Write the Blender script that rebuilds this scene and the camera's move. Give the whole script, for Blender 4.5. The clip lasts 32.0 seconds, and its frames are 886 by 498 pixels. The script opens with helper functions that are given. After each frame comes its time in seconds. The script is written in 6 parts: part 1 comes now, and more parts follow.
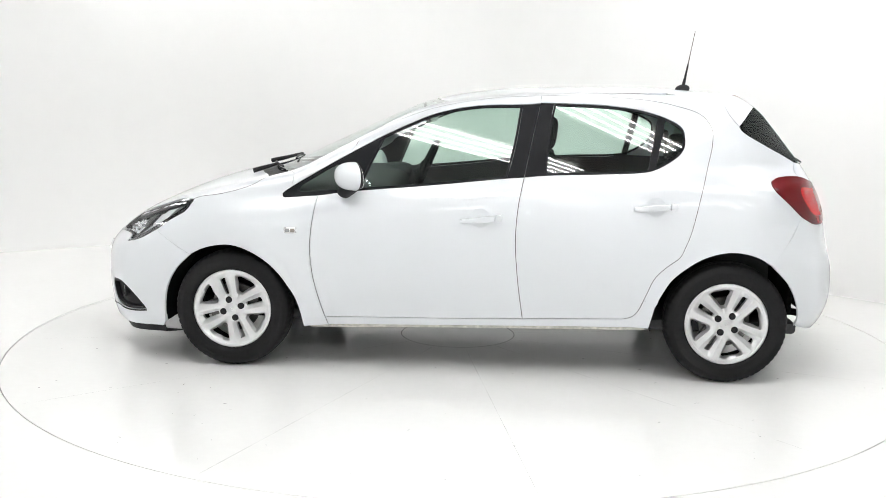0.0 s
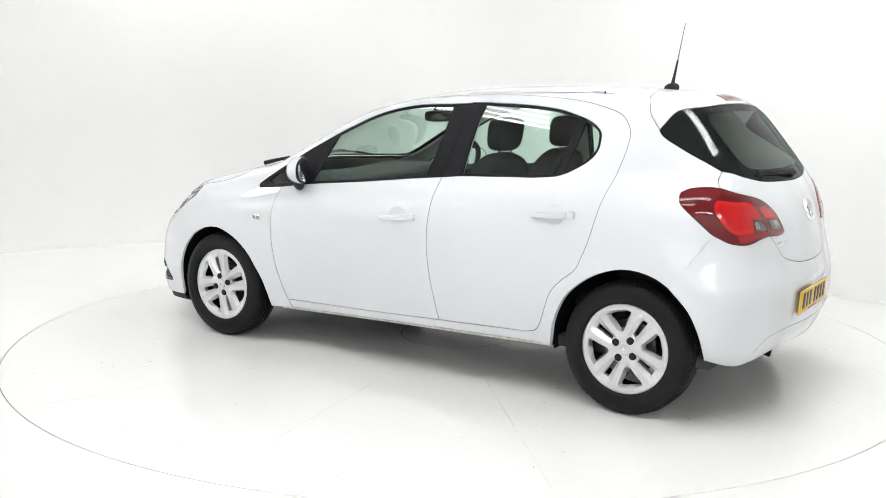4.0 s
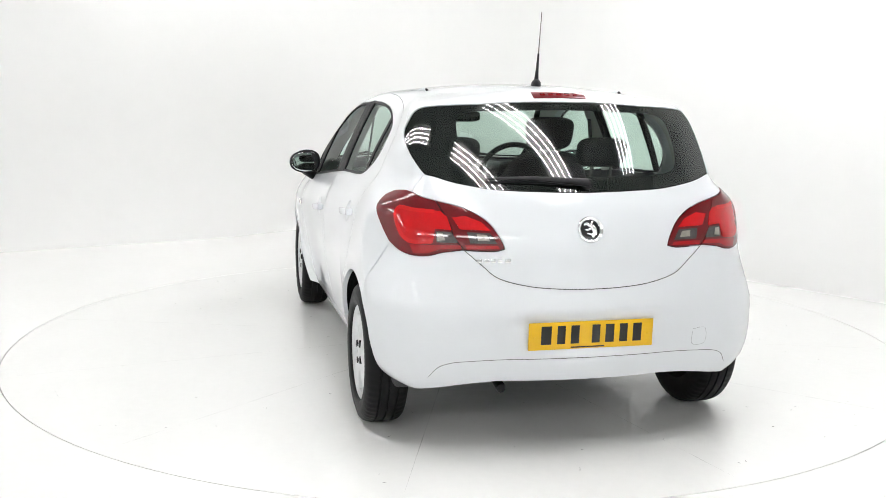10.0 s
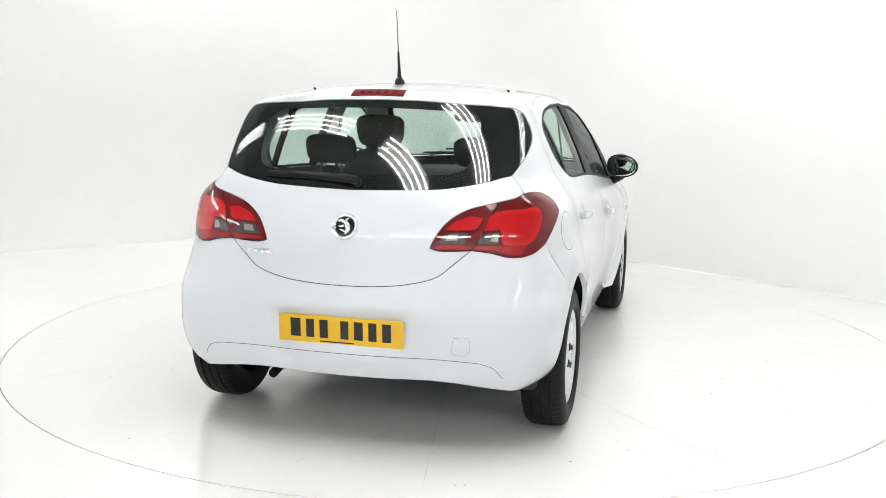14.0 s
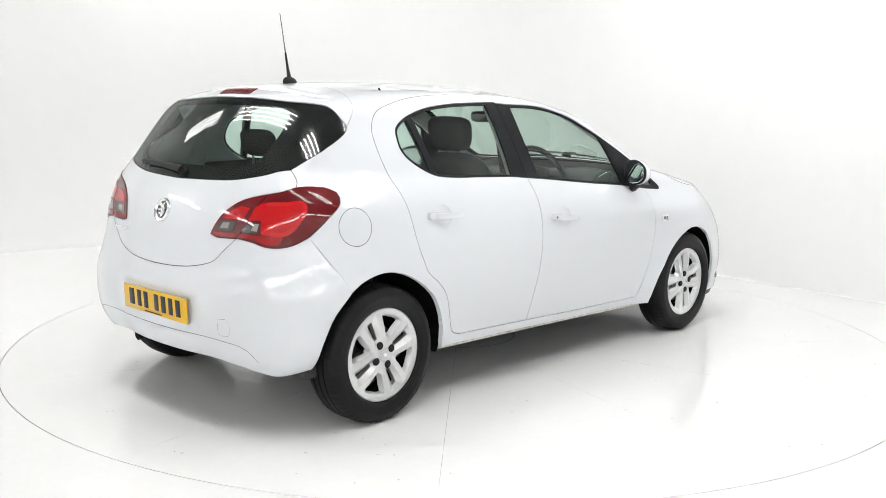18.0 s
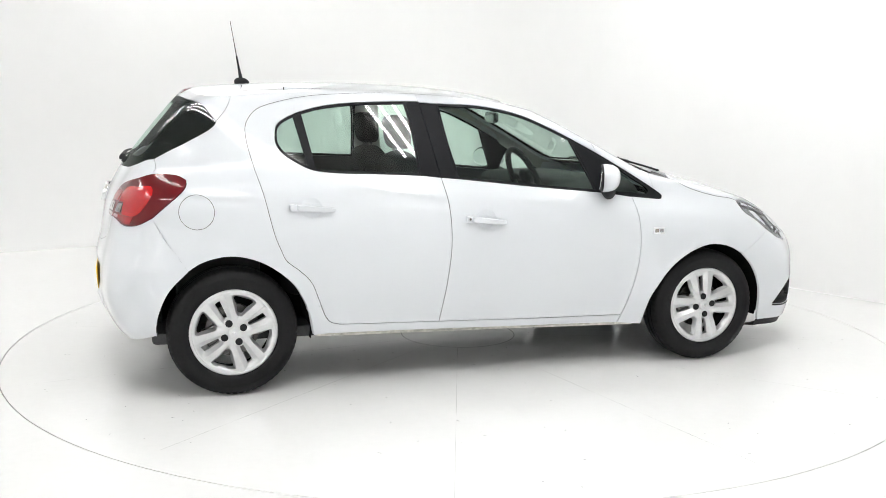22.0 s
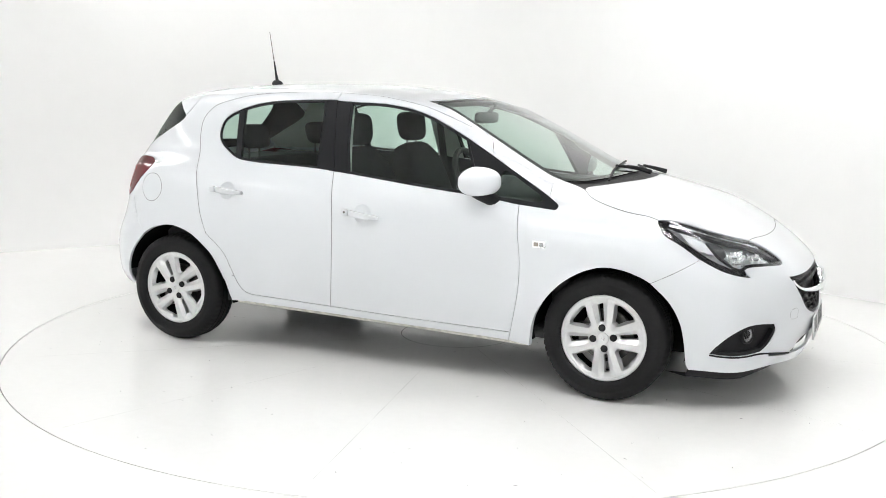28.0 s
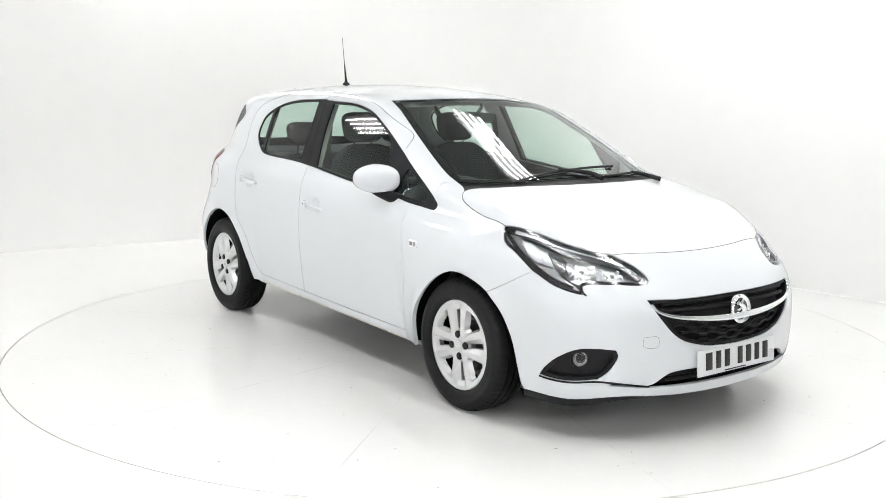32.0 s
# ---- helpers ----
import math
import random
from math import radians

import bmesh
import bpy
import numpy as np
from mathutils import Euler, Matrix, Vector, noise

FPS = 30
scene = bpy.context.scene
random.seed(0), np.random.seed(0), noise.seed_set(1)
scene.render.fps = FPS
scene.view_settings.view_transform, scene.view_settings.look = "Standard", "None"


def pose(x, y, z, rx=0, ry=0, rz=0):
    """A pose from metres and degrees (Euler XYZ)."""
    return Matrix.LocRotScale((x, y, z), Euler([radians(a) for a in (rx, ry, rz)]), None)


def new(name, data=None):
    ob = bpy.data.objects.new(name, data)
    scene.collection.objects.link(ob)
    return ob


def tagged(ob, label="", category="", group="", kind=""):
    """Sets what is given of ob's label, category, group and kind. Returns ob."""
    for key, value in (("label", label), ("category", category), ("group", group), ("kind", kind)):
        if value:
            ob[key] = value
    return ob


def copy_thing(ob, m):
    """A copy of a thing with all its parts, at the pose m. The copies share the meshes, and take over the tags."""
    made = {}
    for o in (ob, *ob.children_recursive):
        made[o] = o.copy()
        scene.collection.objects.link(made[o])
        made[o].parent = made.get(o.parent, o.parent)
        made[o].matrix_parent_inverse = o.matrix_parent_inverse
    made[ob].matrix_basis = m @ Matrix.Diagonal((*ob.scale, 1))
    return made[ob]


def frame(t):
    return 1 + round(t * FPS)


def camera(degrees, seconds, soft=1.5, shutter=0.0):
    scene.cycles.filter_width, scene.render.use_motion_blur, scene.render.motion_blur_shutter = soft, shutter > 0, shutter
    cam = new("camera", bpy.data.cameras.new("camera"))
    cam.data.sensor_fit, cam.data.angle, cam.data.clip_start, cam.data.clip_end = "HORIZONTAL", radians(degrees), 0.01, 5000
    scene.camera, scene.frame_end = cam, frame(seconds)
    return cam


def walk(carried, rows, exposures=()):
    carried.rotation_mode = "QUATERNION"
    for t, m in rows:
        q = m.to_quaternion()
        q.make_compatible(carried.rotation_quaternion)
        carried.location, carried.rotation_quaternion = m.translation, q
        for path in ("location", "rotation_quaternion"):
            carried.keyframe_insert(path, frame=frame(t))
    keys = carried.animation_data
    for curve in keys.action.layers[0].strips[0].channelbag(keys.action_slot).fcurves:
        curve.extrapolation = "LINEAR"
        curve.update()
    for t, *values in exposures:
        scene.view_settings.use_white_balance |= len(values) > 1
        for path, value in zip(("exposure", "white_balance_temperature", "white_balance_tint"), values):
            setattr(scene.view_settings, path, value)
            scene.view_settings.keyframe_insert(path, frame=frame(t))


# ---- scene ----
cam = camera(48.33, 32.0, soft=0.5)
# the camera stands still; the platform turns the car before it
walk(cam, [(0.0, pose(0.0, -5.719, 1.4155, 81.08, -0.793, 1.07)), (32.0, pose(0.0, -5.719, 1.4155, 81.08, -0.793, 1.07))])

TURN_START, TURN_RATE = 176.12, -7.1431   # degrees, degrees a second
PIVOT = (0.1376, 0.0191)                  # the turning axis in the car's own plan

# ---- light: white studio, tube banks under its ceiling ----
world = bpy.data.worlds.new("studio_world")
world.use_nodes = True
world.node_tree.nodes["Background"].inputs[0].default_value = (1, 1, 1, 1)
world.node_tree.nodes["Background"].inputs[1].default_value = 0.05
scene.world = world
scene.view_settings.exposure = 0.0
TUBE_LIGHT = 18.0


# ---- materials ----
def material(name, colour, rough=0.5, metal=0.0, coat=0.0, spec=0.5, vary=0.0, scale=20.0, bump=0.0, bump_scale=200.0, rough_vary=0.0):
    """A surface with grain: the colour and gloss vary at two scales, and a fine relief."""
    m = bpy.data.materials.new(name)
    m.use_nodes = True
    t = m.node_tree
    b = t.nodes["Principled BSDF"]
    b.inputs["Base Color"].default_value = (*colour, 1)
    b.inputs["Roughness"].default_value = rough
    b.inputs["Metallic"].default_value = metal
    b.inputs["Coat Weight"].default_value = coat
    b.inputs["Coat Roughness"].default_value = 0.03
    b.inputs["Specular IOR Level"].default_value = spec
    if vary or rough_vary or bump:
        co = t.nodes.new("ShaderNodeTexCoord")
        n1 = t.nodes.new("ShaderNodeTexNoise")
        n1.inputs["Scale"].default_value, n1.inputs["Detail"].default_value = scale, 6
        t.links.new(co.outputs["Object"], n1.inputs["Vector"])
        if vary:
            n2 = t.nodes.new("ShaderNodeTexNoise")
            n2.inputs["Scale"].default_value, n2.inputs["Detail"].default_value = scale * 9, 4
            t.links.new(co.outputs["Object"], n2.inputs["Vector"])
            add = t.nodes.new("ShaderNodeMath")
            add.operation = "ADD"
            t.links.new(n1.outputs["Fac"], add.inputs[0])
            t.links.new(n2.outputs["Fac"], add.inputs[1])
            ramp = t.nodes.new("ShaderNodeMapRange")
            ramp.inputs["From Min"].default_value, ramp.inputs["From Max"].default_value = 0.6, 1.4
            ramp.inputs["To Min"].default_value, ramp.inputs["To Max"].default_value = 1 - vary, 1 + vary
            t.links.new(add.outputs[0], ramp.inputs["Value"])
            mul = t.nodes.new("ShaderNodeVectorMath")
            mul.operation = "SCALE"
            mul.inputs[0].default_value = colour
            t.links.new(ramp.outputs[0], mul.inputs["Scale"])
            t.links.new(mul.outputs[0], b.inputs["Base Color"])
        if rough_vary:
            rr = t.nodes.new("ShaderNodeMapRange")
            rr.inputs["From Min"].default_value, rr.inputs["From Max"].default_value = 0.3, 0.7
            rr.inputs["To Min"].default_value, rr.inputs["To Max"].default_value = max(rough - rough_vary, 0.02), rough + rough_vary
            t.links.new(n1.outputs["Fac"], rr.inputs["Value"])
            t.links.new(rr.outputs[0], b.inputs["Roughness"])
        if bump:
            n3 = t.nodes.new("ShaderNodeTexNoise")
            n3.inputs["Scale"].default_value, n3.inputs["Detail"].default_value = bump_scale, 3
            t.links.new(co.outputs["Object"], n3.inputs["Vector"])
            bu = t.nodes.new("ShaderNodeBump")
            bu.inputs["Strength"].default_value, bu.inputs["Distance"].default_value = bump, 0.002
            t.links.new(n3.outputs["Fac"], bu.inputs["Height"])
            t.links.new(bu.outputs[0], b.inputs["Normal"])
    return m


def glass_material(name, tint, gloss_least=0.07, rough=0.0, gloss_most=1.0):
    """A clear pane: it lets light through in its tint and mirrors more at a flat angle."""
    m = bpy.data.materials.new(name)
    m.use_nodes = True
    t = m.node_tree
    t.nodes.remove(t.nodes["Principled BSDF"])
    out = t.nodes["Material Output"]
    clear, gloss = t.nodes.new("ShaderNodeBsdfTransparent"), t.nodes.new("ShaderNodeBsdfGlossy")
    clear.inputs[0].default_value = (*tint, 1)
    gloss.inputs["Color"].default_value = (1, 1, 1, 1)
    gloss.inputs["Roughness"].default_value = rough
    face = t.nodes.new("ShaderNodeLayerWeight")
    face.inputs["Blend"].default_value = 0.5
    power = t.nodes.new("ShaderNodeMath")
    power.operation = "POWER"
    power.inputs[1].default_value = 5.0
    t.links.new(face.outputs["Facing"], power.inputs[0])
    fres = t.nodes.new("ShaderNodeMapRange")
    fres.inputs["To Min"].default_value = gloss_least
    fres.inputs["To Max"].default_value = gloss_most
    t.links.new(power.outputs[0], fres.inputs["Value"])
    mix = t.nodes.new("ShaderNodeMixShader")
    t.links.new(fres.outputs[0], mix.inputs[0])
    t.links.new(clear.outputs[0], mix.inputs[1])
    t.links.new(gloss.outputs[0], mix.inputs[2])
    t.links.new(mix.outputs[0], out.inputs[0])
    return m


def glow_material(name, colour, strength):
    m = bpy.data.materials.new(name)
    m.use_nodes = True
    b = m.node_tree.nodes["Principled BSDF"]
    b.inputs["Base Color"].default_value = (*colour, 1)
    b.inputs["Emission Color"].default_value = (*colour, 1)
    b.inputs["Emission Strength"].default_value = strength
    return m


PAINT = material("white_paint", (0.705, 0.728, 0.757), 0.35, coat=0.9, rough_vary=0.04, scale=3.0)
PAINT.node_tree.nodes["Principled BSDF"].inputs["Coat Roughness"].default_value = 0.03
PRINT = material("black_print", (0.006, 0.006, 0.006), 0.9, spec=0.05, rough_vary=0.05)
BLACK_GLOSS = material("gloss_black", (0.006, 0.006, 0.007), 0.12, coat=1.0, rough_vary=0.03)
BLACK_SATIN = material("satin_black", (0.009, 0.0095, 0.011), 0.5, spec=0.16, rough_vary=0.06, bump=0.05, bump_scale=900)
PLASTIC = material("black_plastic", (0.010, 0.010, 0.0115), 0.55, spec=0.3, vary=0.2, scale=8, bump=0.25, bump_scale=700, rough_vary=0.08)
RUBBER = material("tyre_rubber", (0.0065, 0.0065, 0.007), 0.6, spec=0.25, vary=0.35, scale=6, bump=0.2, bump_scale=260, rough_vary=0.1)
LINER = material("wheel_arch_liner", (0.004, 0.004, 0.0045), 0.9, spec=0.15, vary=0.3, scale=12, bump=0.3, bump_scale=120)
SILVER = material("silver_wheel_paint", (0.66, 0.665, 0.67), 0.31, metal=0.78, coat=0.3, vary=0.02, scale=40)
STEEL = material("brake_steel", (0.15, 0.145, 0.14), 0.35, metal=1.0, vary=0.25, scale=25, rough_vary=0.12)
CHROME = material("chrome", (0.86, 0.87, 0.88), 0.06, metal=1.0, rough_vary=0.03)
MIRROR = material("mirror_glass", (0.9, 0.92, 0.92), 0.01, metal=1.0)
TRIM = material("dark_grey_trim", (0.056, 0.057, 0.059), 0.65, spec=0.3, vary=0.2, scale=10, bump=0.3, bump_scale=500)
CLOTH = material("charcoal_seat_cloth", (0.030, 0.031, 0.033), 0.95, vary=0.2, scale=30, bump=0.15, bump_scale=500, spec=0.2)
LIGHT_TRIM = material("pale_grey_headlining", (0.55, 0.55, 0.53), 0.95, vary=0.05, scale=14, bump=0.2, bump_scale=800)
UNDER = material("underbody_black", (0.007, 0.007, 0.007), 0.85, spec=0.15, vary=0.4, scale=7, bump=0.4, bump_scale=60)
GLASS = glass_material("green_tinted_glass", (0.74, 0.86, 0.80), gloss_least=0.068, gloss_most=0.28)
SCREEN = glass_material("windscreen_glass", (0.76, 0.86, 0.81))
LENS = glass_material("clear_lens", (0.95, 0.96, 0.97), 0.05, gloss_most=0.3)
FLOOR = material("white_painted_floor", (0.89, 0.89, 0.88), 0.17, vary=0.02, scale=2.5, bump=0.02, bump_scale=40)
WALL = material("white_studio_wall", (0.82, 0.82, 0.815), 0.8, vary=0.01, scale=0.8, bump=0.05, bump_scale=90)
CEILING = material("grey_ceiling_tiles", (0.44, 0.44, 0.43), 0.9, vary=0.06, scale=1.0, bump=0.2, bump_scale=60)
FAINT = material("worn_joint_grey", (0.42, 0.42, 0.41), 0.9, vary=0.4, scale=30)
SEAM = material("floor_joint_dark", (0.10, 0.10, 0.10), 0.9, vary=0.4, scale=30)
GAP = material("gap_shade_grey", (0.10, 0.10, 0.102), 0.9, vary=0.2, scale=50)
TUBE = glow_material("lamp_tube", (0.99, 0.99, 0.985), TUBE_LIGHT)
TRAY = material("lamp_tray", (0.55, 0.55, 0.55), 0.5, vary=0.05)


# ---- mesh helpers ----
def part(name, bm, mat, parent=None, label="", smooth=True):
    """Links a bmesh as one mesh object under a thing or a part."""
    me = bpy.data.meshes.new(name)
    bm.to_mesh(me)
    bm.free()
    if smooth:
        me.polygons.foreach_set("use_smooth", [True] * len(me.polygons))
        me.set_sharp_from_angle(angle=radians(38))
    me.materials.append(mat)
    ob = new(name, me)
    ob.parent = parent
    if label:
        ob["label"] = label
    return ob


def empty(name):
    ob = new(name)
    ob.empty_display_size = 0.1
    return ob


def box(x0, x1, y0, y1, z0, z1, bevel=0.0, segs=2, bm=None):
    bm = bm or bmesh.new()
    r = bmesh.ops.create_cube(bm, size=1.0)
    for v in r["verts"]:
        v.co = Vector(((x0 + x1) / 2 + v.co.x * (x1 - x0), (y0 + y1) / 2 + v.co.y * (y1 - y0), (z0 + z1) / 2 + v.co.z * (z1 - z0)))
    if bevel:
        es = list({e for v in r["verts"] for e in v.link_edges})
        bmesh.ops.bevel(bm, geom=es, offset=bevel, segments=segs, affect="EDGES", profile=0.5)
    return bm


def lathe(profile, segs=48, axis="y", bm=None, centre=(0, 0, 0)):
    """Turns a profile of (radius, along) round an axis."""
    bm = bm or bmesh.new()
    rings = []
    for r, a in profile:
        ring = []
        for i in range(segs):
            w = 2 * math.pi * i / segs
            c, s = r * math.cos(w), r * math.sin(w)
            p = {"y": (c, a, s), "z": (c, s, a), "x": (a, c, s)}[axis]
            ring.append(bm.verts.new(Vector(p) + Vector(centre)))
        rings.append(ring)
    for a, b in zip(rings, rings[1:]):
        for i in range(segs):
            j = (i + 1) % segs
            bm.faces.new((a[i], a[j], b[j], b[i]))
    bmesh.ops.remove_doubles(bm, verts=bm.verts, dist=1e-5)
    bmesh.ops.recalc_face_normals(bm, faces=bm.faces)
    return bm


def rod(points, radius, segs=10, bm=None, flat=1.0, caps=True):
    """A round bar along points; radius may be a list."""
    bm = bm or bmesh.new()
    pts = [Vector(p) for p in points]
    rad = radius if isinstance(radius, (list, tuple)) else [radius] * len(pts)
    rings = []
    side = None
    for i, p in enumerate(pts):
        d = (pts[min(i + 1, len(pts) - 1)] - pts[max(i - 1, 0)]).normalized()
        if side is None:
            side = d.orthogonal().normalized()
        side = (side - d * side.dot(d)).normalized()
        up = d.cross(side)
        rings.append([bm.verts.new(p + rad[i] * (math.cos(w) * side + flat * math.sin(w) * up)) for w in (2 * math.pi * k / segs for k in range(segs))])
    for a, b in zip(rings, rings[1:]):
        for i in range(segs):
            j = (i + 1) % segs
            bm.faces.new((a[i], a[j], b[j], b[i]))
    if caps:
        bm.faces.new(rings[0][::-1])
        bm.faces.new(rings[-1])
    bmesh.ops.recalc_face_normals(bm, faces=bm.faces)
    return bm


def pillow(cx, cy, cz, sx, sy, sz, e1=0.5, e2=0.5, nu=28, nv=18, shape=None, bm=None):
    """A soft rounded block (superellipsoid); shape() may bend its points."""
    bm = bm or bmesh.new()

    def sg(v, e):
        return math.copysign(abs(v) ** e, v)
    rows = []
    for j in range(nv + 1):
        f = -math.pi / 2 + math.pi * j / nv
        row = []
        for i in range(nu):
            w = 2 * math.pi * i / nu
            p = Vector((sg(math.cos(f), e1) * sg(math.cos(w), e2) * sx, sg(math.cos(f), e1) * sg(math.sin(w), e2) * sy, sg(math.sin(f), e1) * sz))
            if shape:
                p = Vector(shape(p))
            row.append(bm.verts.new(p + Vector((cx, cy, cz))))
        rows.append(row)
    for a, b in zip(rows, rows[1:]):
        for i in range(nu):
            j = (i + 1) % nu
            bm.faces.new((a[i], a[j], b[j], b[i]))
    bmesh.ops.remove_doubles(bm, verts=bm.verts, dist=1e-5)
    bmesh.ops.dissolve_degenerate(bm, edges=bm.edges, dist=1e-6)
    bmesh.ops.recalc_face_normals(bm, faces=bm.faces)
    return bm


def sheet(outline, depth, origin, u, v, bm=None):
    """A flat plate: outline of (a, b) along u and v from origin, thickened by depth along u x v."""
    bm = bm or bmesh.new()
    u, v, o = Vector(u), Vector(v), Vector(origin)
    n = u.cross(v).normalized()
    lo = [bm.verts.new(o + u * a + v * b) for a, b in outline]
    hi = [bm.verts.new(o + u * a + v * b + n * depth) for a, b in outline]
    bm.faces.new(lo[::-1])
    bm.faces.new(hi)
    for i in range(len(lo)):
        j = (i + 1) % len(lo)
        bm.faces.new((lo[i], lo[j], hi[j], hi[i]))
    bmesh.ops.recalc_face_normals(bm, faces=bm.faces)
    return bm


# ---- the body's form: a closed surface given by its profile curves ----
def curve(pairs, soft=3):
    """A smooth function through pairs of (place, value)."""
    xs, ys = np.array(pairs, float).T
    n = 1200
    u = np.linspace(xs[0], xs[-1], n)
    h = np.diff(xs)
    d = np.diff(ys) / h
    m = np.concatenate([[d[0]], np.where(d[1:] * d[:-1] > 0, (d[1:] * h[:-1] + d[:-1] * h[1:]) / (h[1:] + h[:-1]), 0), [d[-1]]])
    i = np.clip(np.searchsorted(xs, u) - 1, 0, len(h) - 1)
    s = (u - xs[i]) / h[i]
    v = ((1 + 2 * s) * (1 - s) ** 2 * ys[i] + s * (1 - s) ** 2 * h[i] * m[i] + s * s * (3 - 2 * s) * ys[i + 1] + s * s * (s - 1) * h[i] * m[i + 1])
    k = max(2, int(n * soft / 100))
    w = np.hanning(2 * k + 1)
    w /= w.sum()
    pad = np.concatenate([v[0] + (v[1] - v[0]) * np.arange(-k, 0), v, v[-1] + (v[-1] - v[-2]) * np.arange(1, k + 1)])
    v = np.convolve(pad, w, "valid")
    a, b = (v[1] - v[0]) / (u[1] - u[0]), (v[-1] - v[-2]) / (u[1] - u[0])

    def f(x):
        return np.interp(x, u, v) + np.minimum(x - u[0], 0) * a + np.maximum(x - u[-1], 0) * b
    return f


# centre line from above: bonnet, windscreen, roof; one joint at the cowl
BONNET = curve([(-0.4, 0.6), (0.3, 0.85), (0.7, 1.01), (0.9, 1.065), (1.1, 1.035), (1.3, 0.988), (1.5, 0.932), (1.67, 0.866), (1.83, 0.783), (1.95, 0.711), (2.05, 0.64), (2.15, 0.54)])
ROOF = curve([(-1.9, 1.30), (-1.6, 1.392), (-1.45, 1.422), (-1.3, 1.442), (-1.1, 1.457), (-0.85, 1.467), (-0.56, 1.468), (-0.24, 1.460), (0.08, 1.430), (0.25, 1.399),
              (0.325, 1.382), (0.406, 1.350), (0.57, 1.277), (0.734, 1.199), (0.898, 1.120), (1.063, 1.040), (1.3, 0.92)], 1.5)
CROWN_ROOF = curve([(-1.6, 0.075), (-1.0, 0.06), (-0.2, 0.055), (0.3, 0.055), (0.5, 0.06), (0.9, 0.068), (1.2, 0.075)])
CROWN_BONNET = curve([(0.9, 0.07), (1.4, 0.06), (1.7, 0.04), (2.0, 0.035)])
# half width, the belt line's height, and how far the section steps in from the widest line
WIDE = curve([(-1.95, 0.74), (-1.75, 0.80), (-1.5, 0.848), (-1.25, 0.865), (-0.9, 0.868), (0.0, 0.869), (0.6, 0.865), (0.95, 0.869), (1.25, 0.868), (1.5, 0.848), (1.7, 0.81), (1.95, 0.76)])
BELT = curve([(-1.9, 1.03), (-1.5, 1.06), (-1.3, 1.06), (-0.9, 1.045), (-0.34, 1.015), (0.23, 0.965), (0.66, 0.925), (1.0, 0.89), (1.45, 0.855), (1.7, 0.82), (2.0, 0.74)])
STEP = curve([(-1.9, 2.9), (-1.5, 2.5), (-1.3, 1.8), (-1.0, 1.15), (-0.6, 1.0), (0.3, 1.0), (0.7, 1.15), (1.0, 1.55), (1.3, 1.4), (1.6, 1.2)])
LEAN = curve([(-1.7, 0.45), (-1.45, 0.55), (-1.2, 0.95), (-1.0, 1.12), (-0.6, 1.06), (0.0, 1.0), (0.6, 1.0), (1.0, 1.0)])
LOWER = curve([(0.1, 0.150), (0.2, 0.104), (0.25, 0.086), (0.3, 0.072), (0.4, 0.050), (0.5, 0.031), (0.6, 0.015), (0.7, 0.004), (0.8, 0.0), (0.9, 0.0)])
SHOULDER = curve([(-0.3, 0.0), (-0.2, 0.0), (-0.12, 0.006), (-0.07, 0.020), (-0.03, 0.043), (0.0, 0.063)], 1.5)
LOWER_END = curve([(0.1, 0.34), (0.2, 0.235), (0.25, 0.150), (0.28, 0.098), (0.31, 0.060), (0.35, 0.031), (0.4, 0.015), (0.5, 0.006), (0.6, 0.002), (0.7, 0.0), (0.9, 0.0)], 1.5)
LOWER_NOSE = curve([(0.1, 0.072), (0.2, 0.042), (0.25, 0.031), (0.3, 0.022), (0.4, 0.011), (0.5, 0.008), (0.6, 0.006), (0.7, 0.002), (0.8, 0.0), (0.9, 0.0)])
UPPER = curve([(0.0, 0.0), (0.1, 0.035), (0.2, 0.077), (0.3, 0.122), (0.36, 0.152), (0.42, 0.19), (0.48, 0.26)])
WAIST = curve([(-1.6, 0.03), (-1.4, 0.036), (-1.0, 0.060), (-0.5, 0.045), (0.0, 0.027), (0.5, 0.012), (0.9, 0.0), (1.6, 0.0)])
RISE = curve([(0.40, 0.0), (0.50, 0.02), (0.60, 0.12), (0.70, 0.32), (0.80, 0.60), (0.90, 0.86), (0.98, 0.98), (1.05, 1.0)])
# nose and tail: centre profile over height, and the way that they fall back to the sides
NOSE = curve([(0.1, 2.03), (0.2, 2.09), (0.3, 2.115), (0.42, 2.13), (0.54, 2.128), (0.62, 2.10), (0.68, 2.055), (0.74, 2.00), (0.85, 1.86)])
NOSE_BACK = curve([(0, 0), (0.12, 0.003), (0.25, 0.016), (0.42, 0.058), (0.5, 0.092), (0.6, 0.155), (0.66, 0.205), (0.73, 0.275), (0.80, 0.38), (0.86, 0.56)])
TAIL = curve([(0.1, 1.62), (0.2, 1.735), (0.25, 1.790), (0.3, 1.831), (0.35, 1.857), (0.4, 1.871), (0.5, 1.879), (0.58, 1.872), (0.64, 1.858), (0.72, 1.840), (0.8, 1.828), (0.9, 1.802), (0.98, 1.765), (1.04, 1.728), (1.1, 1.685),
              (1.2, 1.606), (1.3, 1.523), (1.39, 1.447), (1.5, 1.35)], 1.5)
TAIL_BACK_LOW = curve([(0, 0), (0.2, 0.010), (0.35, 0.032), (0.5, 0.050), (0.6, 0.070), (0.68, 0.100), (0.75, 0.145), (0.80, 0.195), (0.84, 0.260), (0.88, 0.36)])
